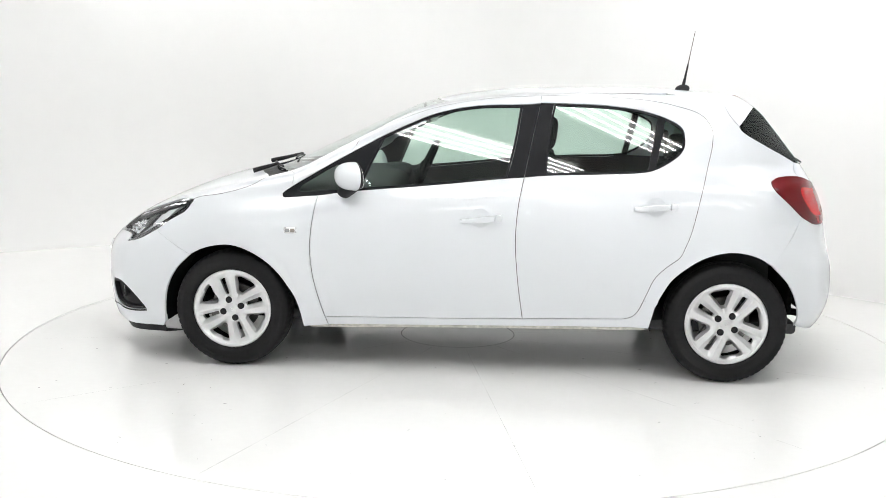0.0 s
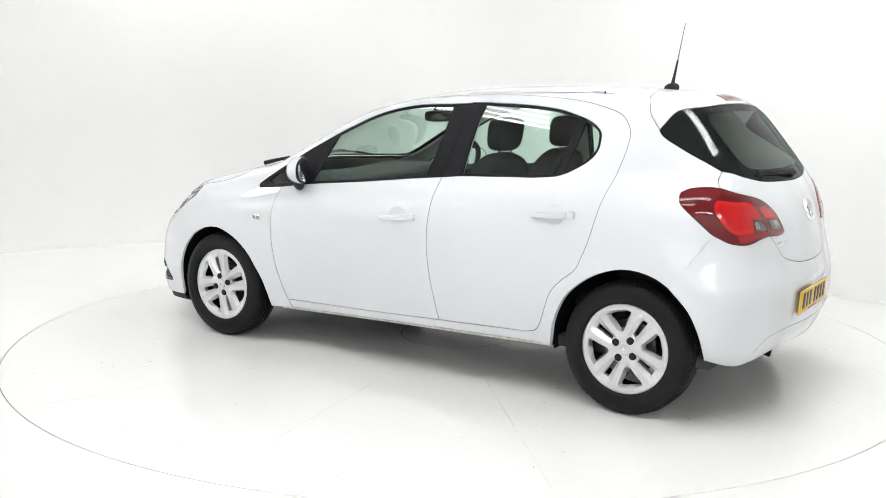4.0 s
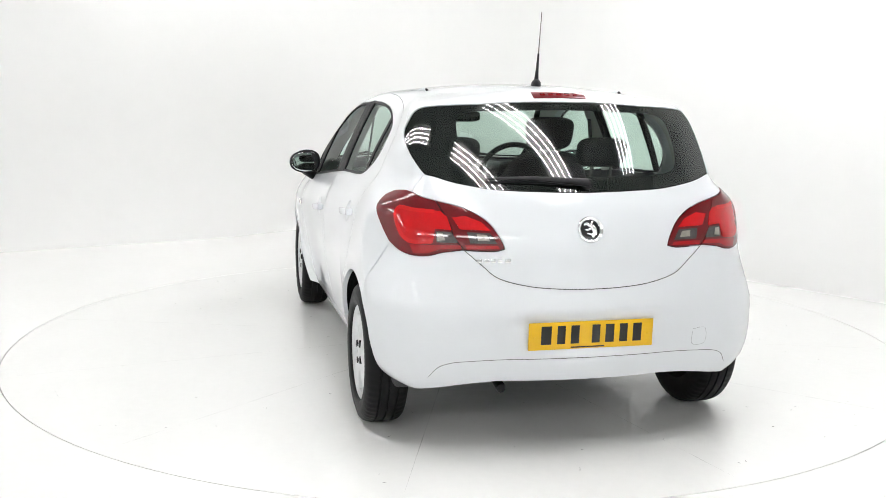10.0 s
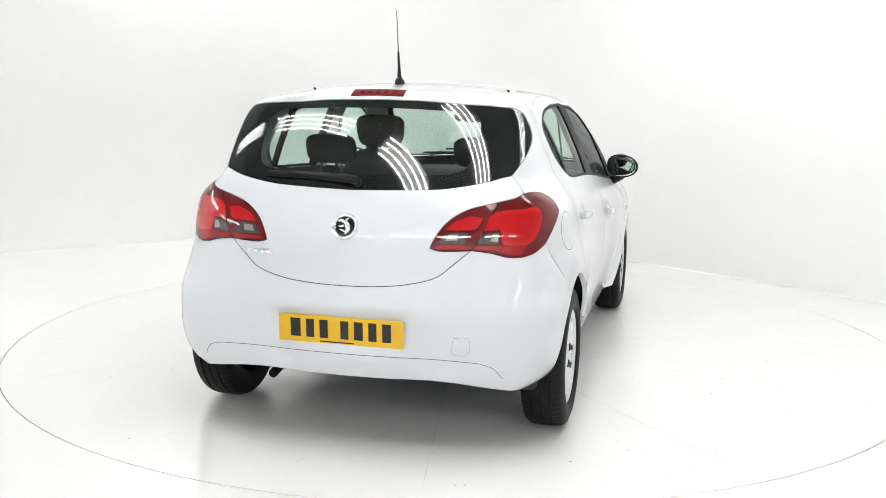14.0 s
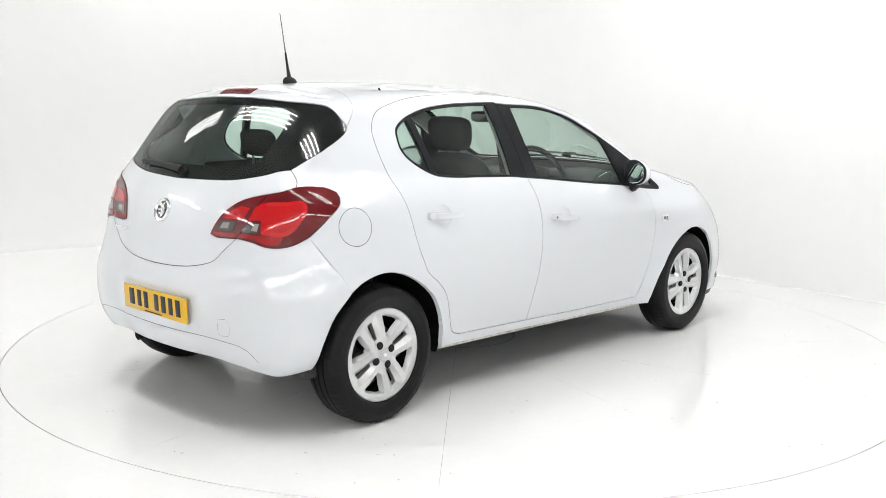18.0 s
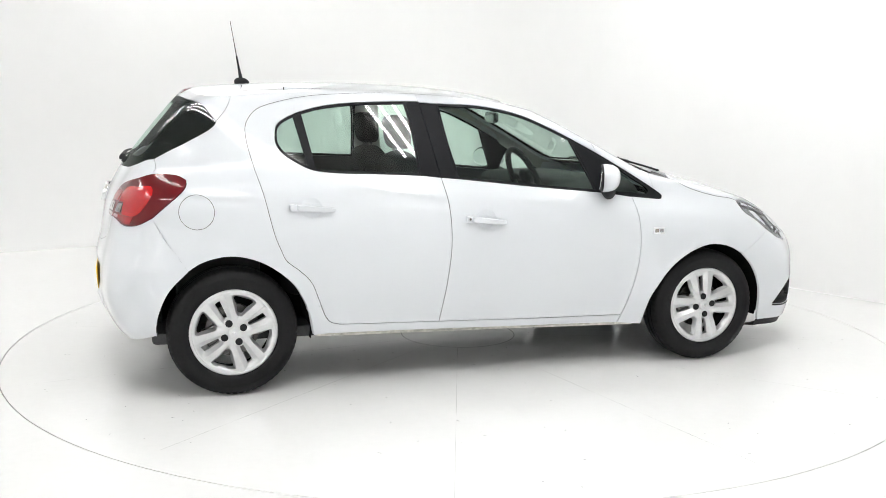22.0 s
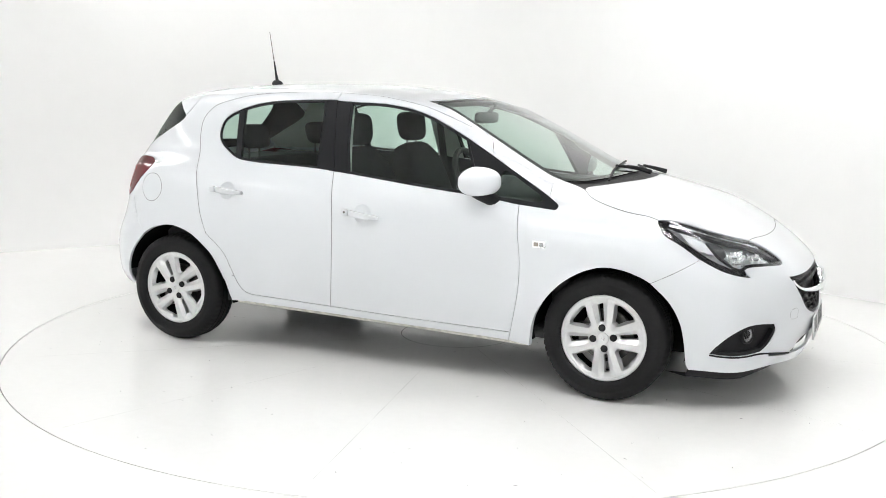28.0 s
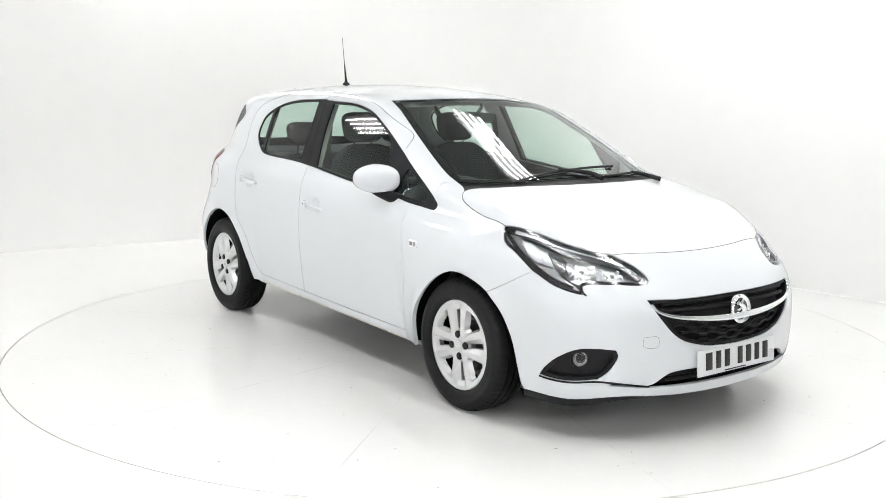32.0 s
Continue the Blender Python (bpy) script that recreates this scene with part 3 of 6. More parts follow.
GAP_REAR_TOP = [(-1.136, 1.052), (-1.167, 1.191), (-1.165, 1.262), (-1.115, 1.328), (-0.990, 1.372), (-0.848, 1.398), (-0.646, 1.412), (-0.472, 1.417), (-0.311, 1.414)]
GAP_FRONT_TOP = [(-0.311, 1.414), (-0.062, 1.398), (0.231, 1.345), (0.436, 1.273), (0.583, 1.205), (0.618, 1.175), (0.628, 1.149)]
GAP_FRONT = [(0.809, 0.899), (0.826, 0.783), (0.840, 0.641), (0.830, 0.494), (0.801, 0.358), (0.776, 0.267)]
BELT_FRONT = [(-0.234, 1.010), (-0.149, 1.003), (0.232, 0.962), (0.656, 0.921), (0.809, 0.899)]
BELT_REAR = [(-0.234, 1.010), (-0.334, 1.020), (-0.589, 1.031), (-0.760, 1.038), (-0.876, 1.055), (-1.000, 1.128), (-1.028, 1.170), (-1.032, 1.207), (-1.022, 1.255), (-0.981, 1.290), (-0.839, 1.341),
             (-0.667, 1.366), (-0.378, 1.377), (-0.308, 1.378)]
GLASS_FRONT_TOP = [(-0.308, 1.374), (-0.218, 1.368), (0.027, 1.357), (0.230, 1.315), (0.374, 1.256), (0.490, 1.200), (0.640, 1.120)]
SAIL_TOP = [(0.640, 1.120), (0.800, 1.028), (0.943, 0.943), (0.985, 0.915)]
SAIL_TIP = [(0.985, 0.915), (0.998, 0.900), (0.990, 0.885), (0.965, 0.884)]
SAIL_LOW = [(0.965, 0.884), (0.884, 0.892), (0.809, 0.899)]
ARCH_FRONT = [(0.884, 0.217), (0.898, 0.300), (0.920, 0.374), (0.966, 0.451), (1.020, 0.518), (1.084, 0.572), (1.160, 0.615), (1.250, 0.641), (1.340, 0.634), (1.421, 0.608), (1.467, 0.584)]
ARCH_NOSE = [(1.467, 0.584), (1.549, 0.505), (1.600, 0.415), (1.620, 0.330), (1.630, 0.214)]
ARCH_REAR = [(-0.876, 0.262), (-0.900, 0.376), (-0.935, 0.455), (-0.978, 0.525), (-1.086, 0.612), (-1.170, 0.650), (-1.254, 0.666), (-1.330, 0.660), (-1.400, 0.638), (-1.455, 0.605)]
ARCH_TAIL = [(-1.455, 0.605), (-1.544, 0.510), (-1.590, 0.410), (-1.602, 0.340), (-1.600, 0.287)]
SILL_LOW = [(-0.876, 0.262), (-0.474, 0.255), (0.103, 0.240), (0.536, 0.228), (0.884, 0.217)]
BONNET_SIDE = [(1.10, 0.692), (1.122, 0.722), (1.150, 0.742), (1.217, 0.757), (1.346, 0.766), (1.468, 0.757)]
LAMP_TOP = [(1.468, 0.757), (1.505, 0.735), (1.594, 0.688), (1.705, 0.625), (1.790, 0.550), (1.836, 0.478)]
LAMP_NOSE = [(1.836, -0.478, 0.757), (1.899, -0.430, 0.724), (1.947, -0.410, 0.694), (1.978, -0.412, 0.668), (1.986, -0.430, 0.658)]
LAMP_LOW = [(1.986, -0.430, 0.658), (1.975, -0.470, 0.654), (1.917, -0.572, 0.659), (1.865, -0.640, 0.660), (1.847, -0.660, 0.650)]
LAMP_TIP = [(1.847, -0.660, 0.650), (1.858, -0.663, 0.632), (1.876, -0.658, 0.616)]
LAMP_BACK_LOW = [(1.876, -0.658, 0.616), (1.824, -0.700, 0.626), (1.760, -0.736, 0.648), (1.685, -0.768, 0.690), (1.662, -0.775, 0.703)]
LAMP_BACK = [(1.662, -0.775, 0.703), (1.592, -0.785, 0.752), (1.503, -0.785, 0.802), (1.468, -0.757, 0.838)]
WING_SEAM = [(1.467, 0.584), (1.560, 0.632), (1.662, 0.693)]
BONNET_NOSE = [(1.836, 0.478), (1.850, 0.370), (1.867, 0.260), (1.880, 0.124), (1.884, 0.0)]
BONNET_BACK = [(1.265, 0.0), (1.250, 0.195), (1.205, 0.38), (1.150, 0.54), (1.10, 0.650), (1.10, 0.692)]
SCREEN_TOP = [(0.275, 0.0), (0.262, 0.138), (0.226, 0.346), (0.172, 0.485)]
SCREEN_SIDE = [(0.172, 0.485), (0.305, 0.529), (0.586, 0.597), (0.842, 0.640), (0.985, 0.650)]
SCREEN_BASE = [(1.165, 0.0), (1.152, 0.195), (1.115, 0.40), (1.055, 0.56), (0.985, 0.650)]
ROOF_SIDE = [(0.172, 0.485), (0.0, 0.500), (-0.35, 0.505), (-0.8, 0.485), (-1.17, 0.440)]
ROOF_BACK = [(-1.125, 0.0), (-1.135, 0.25), (-1.155, 0.38), (-1.17, 0.440)]
GATE_SIDE = [(-1.170, 0.440, 1.428), (-1.210, 0.53, 1.40), (-1.246, 0.600, 1.335), (-1.300, 0.630, 1.270)]
GATE_GLASS_SIDE = [(-1.300, 0.630, 1.270), (-1.312, 0.637, 1.250), (-1.345, 0.640, 1.225), (-1.417, 0.635, 1.184), (-1.500, 0.62, 1.136), (-1.575, 0.608, 1.094)]
GATE_HIP = [(-1.575, 0.608, 1.094), (-1.578, 0.650, 1.055), (-1.590, 0.660, 1.026)]
TAIL_LAMP_TOP = [(-1.676, 0.592, 1.006), (-1.640, 0.640, 1.016), (-1.590, 0.662, 1.024), (-1.529, 0.690, 1.030), (-1.480, 0.712, 1.026), (-1.447, 0.742, 1.010)]
TAIL_LAMP_BACK = [(-1.447, 0.742, 1.010), (-1.450, 0.766, 0.988), (-1.469, 0.788, 0.961), (-1.540, 0.776, 0.895), (-1.605, 0.760, 0.838)]
TAIL_LAMP_LOW = [(-1.605, 0.760, 0.838), (-1.660, 0.722, 0.806), (-1.700, 0.680, 0.795), (-1.730, 0.630, 0.797), (-1.752, 0.580, 0.812), (-1.775, 0.500, 0.823)]
TAIL_LAMP_SPLIT = [(-1.775, 0.500, 0.823), (-1.752, 0.537, 0.875), (-1.735, 0.548, 0.918), (-1.676, 0.592, 1.006)]
GATE_LAMP_TOP = [(-1.676, 0.592, 1.006), (-1.724, 0.469, 0.971), (-1.755, 0.395, 0.920), (-1.780, 0.350, 0.850), (-1.788, 0.342, 0.826)]
GATE_LAMP_LOW = [(-1.788, 0.342, 0.826), (-1.787, 0.375, 0.818), (-1.775, 0.500, 0.823)]
GATE_LOW = [(-1.775, 0.500, 0.823), (-1.792, 0.430, 0.762), (-1.808, 0.375, 0.718), (-1.832, 0.255, 0.685), (-1.846, 0.12, 0.672), (-1.850, 0.0, 0.669)]
BUMPER_SEAM = [(-1.455, 0.832, 0.605), (-1.530, 0.80, 0.720), (-1.605, 0.760, 0.838)]
SCREEN_TOP_BACK = [(-1.445, 0.0, 1.39), (-1.436, 0.2, 1.386), (-1.415, 0.40, 1.375), (-1.385, 0.52, 1.360), (-1.365, 0.565, 1.345), (-1.330, 0.607, 1.305), (-1.300, 0.630, 1.270)]
SCREEN_LOW_BACK = [(-1.728, 0.0, 1.034), (-1.716, 0.2, 1.040), (-1.684, 0.385, 1.051), (-1.630, 0.530, 1.070), (-1.575, 0.608, 1.094)]
BUMPER_LOW_BACK = [(-1.600, 0.775, 0.287), (-1.670, 0.705, 0.268), (-1.735, 0.60, 0.278), (-1.792, 0.45, 0.292), (-1.820, 0.25, 0.302), (-1.831, 0.0, 0.304)]
GRILLE_TOP = [(0.468, 0.604), (0.327, 0.600), (0.169, 0.598), (0.0, 0.598)]
GRILLE_LOW = [(0.0, 0.386), (0.12, 0.390), (0.22, 0.402), (0.322, 0.432), (0.378, 0.470), (0.427, 0.529), (0.468, 0.604)]
SLOT = [(0.600, 0.262), (0.447, 0.249), (0.37, 0.294), (0.211, 0.304), (0.0, 0.307)]
SLOT_LOW = [(0.0, 0.230), (0.155, 0.231), (0.447, 0.238), (0.600, 0.252)]
FOG = [(1.723, -0.732, 0.283), (1.760, -0.735, 0.325), (1.803, -0.733, 0.362), (1.874, -0.708, 0.400), (1.927, -0.665, 0.408), (1.984, -0.594, 0.403)]
FOG_IN = [(1.984, -0.594, 0.403), (1.990, -0.586, 0.380), (1.985, -0.592, 0.355), (1.964, -0.617, 0.310), (1.936, -0.645, 0.280)]
FOG_LOW = [(1.936, -0.645, 0.280), (1.815, -0.709, 0.273), (1.723, -0.732, 0.283)]
BUMPER_LOW = [(1.630, -0.735, 0.200), (1.795, -0.690, 0.198), (1.983, -0.549, 0.203), (2.060, -0.294, 0.192), (2.085, 0.0, 0.182)]


def left(pts):
    """Points given on the right, brought to the left."""
    return [(x, -y, z) for x, y, z in pts]


def both(c):
    """A curve that ends on the middle plane, carried on to the other side."""
    return np.vstack([c, flip(c)])


BOWL = 0.049


def bowl_edge(x, z, r=BOWL):
    """The round edge of a handle's hollow."""
    a = np.linspace(0, 2 * math.pi, 41)
    return shoot(np.stack([x + r * np.cos(a), np.full(41, 1.3), z + 0.92 * r * np.sin(a)], 1), [0.0, -1.0, 0.0], 1.0)


def build_shell():
    S, T, N = on_side, on_top, near
    wing = [N([(0.945, 0.705, 0.985), (0.985, 0.652, 1.010)]), N([(0.985, 0.652, 1.010), (1.05, 0.665, 0.995), (1.10, 0.692, 0.976)]), T(BONNET_SIDE), N(left(LAMP_BACK))[::-1], S(WING_SEAM)[::-1], S(ARCH_FRONT)[::-1], S([(0.884, 0.217), (0.762, 0.221)]),
            S([(0.762, 0.221), (0.776, 0.267)]), S(GAP_FRONT)[::-1], S(SAIL_LOW)[::-1], S(SAIL_TIP)[::-1], S([(0.985, 0.915), (0.955, 0.935), (0.950, 0.955)])]
    panel("front_wing", wing, "flank", PAINT, car, mirror=True, depth=0.02, gap=0.0013)
    front = panel("front_door", [S(GAP_B), S(BELT_FRONT), S(GAP_FRONT), S(DOOR_LOW)], "flank", PAINT, car, mirror=True, holes=[[bowl_edge(-0.020, 0.808)]])
    panel("window_frame", [S(GAP_FRONT_TOP), S([(0.628, 1.149), (0.640, 1.122)]), S(GLASS_FRONT_TOP)[::-1]], "flank", PAINT, front, mirror=True, step=0.02)
    rear = panel("rear_door", [S(GAP_B), S(BELT_REAR), S([(-0.308, 1.378), (-0.311, 1.414)]), S(GAP_REAR_TOP)[::-1], S(GAP_REAR_LOW)[::-1], S(DOOR_LOW_REAR)[::-1]], "flank", PAINT, car, mirror=True, holes=[[bowl_edge(-0.885, 0.878)]])
    side = [S([(0.955, 0.935), (0.950, 0.955)]), N([(0.945, 0.705, 0.985), (0.985, 0.652, 1.010)]), T(SCREEN_SIDE)[::-1], T(ROOF_SIDE), N(GATE_SIDE), N(GATE_GLASS_SIDE), N(GATE_HIP), N(TAIL_LAMP_TOP[2:]), N(TAIL_LAMP_BACK),
            N(BUMPER_SEAM)[::-1], S(ARCH_REAR)[::-1][:-14], S([(-0.912, 0.40), (-0.845, 0.41)]), S(GAP_REAR_LOW[3:]), S(GAP_REAR_TOP), S(GAP_FRONT_TOP), S(SAIL_TOP[:3])]
    panel("side_panel", side, "flank", PAINT, car, mirror=True, depth=0.02, gap=0.0012)
    sill = [S(SILL_LOW), S([(0.762, 0.221), (0.776, 0.267)]), S(DOOR_LOW), S(DOOR_LOW_REAR), S(GAP_REAR_LOW[:4]), S([(-0.845, 0.41), (-0.912, 0.40)]), S(ARCH_REAR[:2])[::-1]]
    sill[0] = S(SILL_LOW[:-1] + [(0.762, 0.221)])
    panel("sill", sill, "flank", PAINT, car, mirror=True, step=0.02, depth=0.02)
    bonnet = np.vstack([T(BONNET_BACK), T(BONNET_SIDE), T(LAMP_TOP), T(BONNET_NOSE)])
    panel("bonnet", [bonnet, flip(bonnet)], "top", PAINT, car, step=0.035)
    roof = np.vstack([T(SCREEN_TOP), T(ROOF_SIDE), T(ROOF_BACK)[::-1]])
    panel("roof", [roof, flip(roof)], "top", PAINT, car, step=0.05)
    # tailgate: spoiler, then the sheet below its window
    a = [both(T(ROOF_BACK)[::-1]), N(GATE_SIDE) * [1, -1, 1], both(N(SCREEN_TOP_BACK)[::-1])[::-1], N(GATE_SIDE)[::-1]]
    gate = empty("tailgate")
    gate.parent = car
    panel("roof_spoiler", a, "tail", PAINT, gate, step=0.022, depth=0.02)
    low = [both(N(SCREEN_LOW_BACK)[::-1]), N(GATE_HIP) * [1, -1, 1], N(TAIL_LAMP_TOP[:3])[::-1] * [1, -1, 1], N(GATE_LAMP_TOP) * [1, -1, 1], N(GATE_LAMP_LOW) * [1, -1, 1], both(N(GATE_LOW))[::-1],
           N(GATE_LAMP_LOW)[::-1], N(GATE_LAMP_TOP)[::-1], N(TAIL_LAMP_TOP[:3]), N(GATE_HIP)[::-1]]
    panel("tailgate_sheet", low, "tail", PAINT, gate)
    glass = [both(N(SCREEN_TOP_BACK)[::-1]), N(GATE_GLASS_SIDE) * [1, -1, 1], both(N(SCREEN_LOW_BACK)[::-1])[::-1], N(GATE_GLASS_SIDE)[::-1]]
    panel("rear_window", glass, "tail", GLASS, gate, sunk=0.002, depth=0.0, even=0, label="green tinted rear window glass")
    # bumpers
    half = [N(GATE_LOW)[::-1], N(TAIL_LAMP_LOW)[::-1], N(BUMPER_SEAM)[::-1], S(ARCH_TAIL), N(BUMPER_LOW_BACK)]
    full = np.vstack(half)
    panel("rear_bumper", [full, flip(full)], "tail", PAINT, car, depth=0.014, gap=0.0003)
    # grey strips laid over the open panel gaps stand in for their shade
    for c, w in ((T(BONNET_NOSE), 0.0036), (N(GATE_LOW), 0.0026)):
        seam("panel_joint", both(c), w, GAP, car, proud=0.0008)
    for c, w in ((T(BONNET_SIDE), 0.0032), (S(GAP_REAR_TOP), 0.0026), (S(GAP_FRONT_TOP), 0.0026), (S(GAP_B), 0.0018), (S(GAP_REAR_LOW), 0.0018)):
        seam("panel_joint", c, w, GAP, car, proud=0.0006, mirror=True)
    seam("bumper_joint", N(BUMPER_SEAM), 0.016, PAINT, car, proud=-0.0014, mirror=True)
    seam("sill_joint", S([(-0.855, 0.408), (-0.906, 0.401)]), 0.009, PAINT, car, proud=0.0004, mirror=True)
    F = on_front
    g = np.vstack([F(GRILLE_LOW), F(GRILLE_TOP)])
    grille = [g, flip(g)]
    sl = np.vstack([F(SLOT_LOW), F(SLOT)])
    slot = [sl, flip(sl)]
    fog = [N(left(FOG)), N(left(FOG_IN)), N(left(FOG_LOW))]
    fogr = [flip(c) for c in fog[::-1]]
    top = np.vstack([T(BONNET_NOSE)[::-1], N(left(LAMP_NOSE)), N(left(LAMP_LOW)), N(left(LAMP_TIP)), N(left(LAMP_BACK_LOW)), S(WING_SEAM)[::-1], S(ARCH_NOSE), N(left(BUMPER_LOW))])
    panel("front_bumper", [top, flip(top)], "nose", PAINT, car, holes=[grille, slot, fog, fogr], depth=0.014, gap=0.0006)
    ws = np.vstack([T(SCREEN_TOP), T(SCREEN_SIDE), T(SCREEN_BASE)[::-1]])
    panel("windscreen", [ws, flip(ws)], "top", SCREEN, car, step=0.04, sunk=0.002, depth=0.0, even=-1, label="clear curved windscreen")
    return gate, front, rear


gate, front_doors, rear_doors = build_shell()
# ---- glazing: black frames and panes ----
RED_DARK = material("dark_red_lens", (0.13, 0.003, 0.006), 0.35, coat=0.9, spec=0.1, rough_vary=0.03)
RED_BRIGHT = material("bright_red_lens", (0.50, 0.005, 0.008), 0.22, coat=0.8, spec=0.2, vary=0.10, scale=60)
RED_LED = material("red_led_cell", (0.17, 0.003, 0.006), 0.2, coat=0.6, spec=0.2, vary=0.1, scale=80)
RED_GUIDE = material("red_light_guide", (0.56, 0.008, 0.010), 0.25, coat=0.7, spec=0.2, vary=0.08, scale=60)
RED_MID = material("red_strip_lens", (0.34, 0.005, 0.009), 0.2, coat=0.8, spec=0.3, vary=0.08, scale=60)
SMOKE = material("smoky_clear_lens", (0.06, 0.05, 0.05), 0.08, coat=1.0, vary=0.5, scale=50)
AMBER = material("pale_amber_bulb", (0.27, 0.24, 0.21), 0.15, coat=1.0, vary=0.2, scale=60)
LAMP_INSIDE = material("headlamp_inside", (0.80, 0.805, 0.81), 0.40, metal=0.2, vary=0.2, scale=25)
LAMP_WHITE = material("lamp_white_guide", (0.74, 0.75, 0.76), 0.3, coat=0.5, vary=0.06, scale=60)
LAMP_SMOKE = material("lamp_smoked_cell", (0.13, 0.133, 0.137), 0.35, coat=0.4, vary=0.1, scale=30)
LAMP_DARK = material("lamp_dark_bezel", (0.045, 0.046, 0.048), 0.30, coat=0.5, vary=0.1, scale=30)
LAMP_SILVER = material("lamp_reflector", (0.90, 0.91, 0.92), 0.28, metal=0.75, rough_vary=0.05)
LAMP_GREY = material("lamp_grey_cell", (0.50, 0.51, 0.52), 0.25, metal=0.5, vary=0.25, scale=45)
YELLOW = material("yellow_plate", (0.80, 0.47, 0.0), 0.35, coat=0.4, vary=0.03, scale=20)
PLATE_WHITE = material("white_plate", (0.74, 0.75, 0.76), 0.35, coat=0.4, vary=0.03, scale=20)
INK = material("plate_black", (0.012, 0.012, 0.012), 0.4, rough_vary=0.05)
WEAR = material("worn_sill_edge", (0.62, 0.61, 0.55), 0.8, vary=0.5, scale=40)


def ring_of(loops, by, chart):
    """The loop drawn inwards by that much, as a curve on the body."""
    q = shrink(to_chart(tidy(np.vstack(loops)), chart), by)
    return from_chart(tidy(q, 0.004), chart)


def build_glazing():
    S, T, N = on_side, on_top, near
    # front door window: black frame, pane, pillar cover
    bar = [(0.490, 1.200), (0.545, 1.080), (0.612, 0.927)]
    front = [S([(-0.218, 1.368), (0.027, 1.357), (0.230, 1.315), (0.374, 1.256), (0.490, 1.200)]), S(bar), S([(0.612, 0.927), (0.232, 0.962), (-0.149, 1.003)]), S([(-0.149, 1.003), (-0.190, 1.180), (-0.218, 1.368)])]
    inner = ring_of(front, 0.012, "flank")
    panel("window_seal", front, "flank", BLACK_SATIN, front_doors, holes=[[inner]], mirror=True, step=0.015, gap=0.0006, sunk=0.001, depth=0.008)
    panel("window_pane", [inner], "flank", GLASS, front_doors, mirror=True, sunk=0.006, gap=-0.003, depth=0.0, even=-1, label="green tinted door glass")
    panel("pillar_cover", [S(GAP_B_TOP), S([(-0.308, 1.374), (-0.218, 1.368)]), S([(-0.218, 1.368), (-0.190, 1.180), (-0.149, 1.003)]), S([(-0.149, 1.003), (-0.234, 1.010)])], "flank", BLACK_SATIN, front_doors, mirror=True, sunk=0.0005, gap=0.0015, depth=0.012)
    # fixed quarter window before the door
    sail = [S([(0.490, 1.200), (0.640, 1.120)]), S(SAIL_TOP), S(SAIL_TIP), S(SAIL_LOW), S([(0.809, 0.899), (0.612, 0.927)]), S(bar)[::-1]]
    hole = S([(0.672, 0.955), (0.690, 1.020), (0.712, 1.052), (0.742, 1.042), (0.83, 0.990), (0.908, 0.940), (0.918, 0.922), (0.900, 0.914), (0.78, 0.924), (0.690, 0.933), (0.675, 0.940)])
    panel("quarter_window_frame", sail, "flank", BLACK_SATIN, car, holes=[[hole]], mirror=True, step=0.02, gap=0.0008, sunk=0.0, depth=0.012)
    panel("quarter_window", [hole], "flank", GLASS, car, mirror=True, sunk=0.004, gap=-0.003, depth=0.0, even=-1, label="small green tinted fixed pane")
    # rear door window
    rear = [S(BELT_REAR[1:-1]), S([(-0.378, 1.377), (-0.357, 1.274), (-0.334, 1.020)])]
    inner = ring_of(rear, 0.011, "flank")
    panel("window_seal", rear, "flank", BLACK_SATIN, rear_doors, holes=[[inner]], mirror=True, step=0.015, gap=0.0006, sunk=0.001, depth=0.008)
    panel("window_pane", [inner], "flank", GLASS, rear_doors, mirror=True, sunk=0.006, gap=-0.003, depth=0.0, even=-1, label="green tinted door glass")
    panel("window_bar", [S([(-0.945, 1.340), (-0.905, 1.350)]), S([(-0.905, 1.350), (-0.848, 1.052)]), S([(-0.848, 1.052), (-0.884, 1.060)]), S([(-0.884, 1.060), (-0.945, 1.340)])], "flank", BLACK_SATIN, rear_doors, mirror=True, sunk=0.003, gap=0.0, depth=0.02, step=0.012)
    panel("pillar_cover", [S(GAP_B_TOP), S([(-0.308, 1.378), (-0.378, 1.377)]), S([(-0.378, 1.377), (-0.357, 1.274), (-0.334, 1.020)]), S([(-0.334, 1.020), (-0.234, 1.010)])], "flank", BLACK_SATIN, rear_doors, mirror=True, sunk=0.0005, gap=0.0015, depth=0.012)
    # windscreen: dark printed edge under the pane
    ws = np.vstack([T(SCREEN_TOP), T(SCREEN_SIDE), T(SCREEN_BASE)[::-1]])
    ws = np.vstack([ws, flip(ws)])
    inner = ring_of([ws], 0.036, "top")
    panel("windscreen_edge", [ws], "top", PRINT, car, holes=[[inner]], step=0.03, sunk=0.0045, gap=-0.004, depth=0.0, even=0, label="black printed edge of the windscreen")
    cowl = np.vstack([T(SCREEN_BASE), T([(0.985, 0.650), (1.05, 0.672), (1.098, 0.690)]), T(BONNET_BACK)[::-1]])
    panel("cowl", [cowl, flip(cowl)], "top", PLASTIC, car, step=0.02, sunk=0.012, gap=-0.012, depth=0.0, label="black plastic cowl below the windscreen")
    # rear window: wide printed edge
    glass = np.vstack([N(SCREEN_TOP_BACK), N(GATE_GLASS_SIDE), N(SCREEN_LOW_BACK)[::-1]])
    glass = np.vstack([glass, flip(glass)])
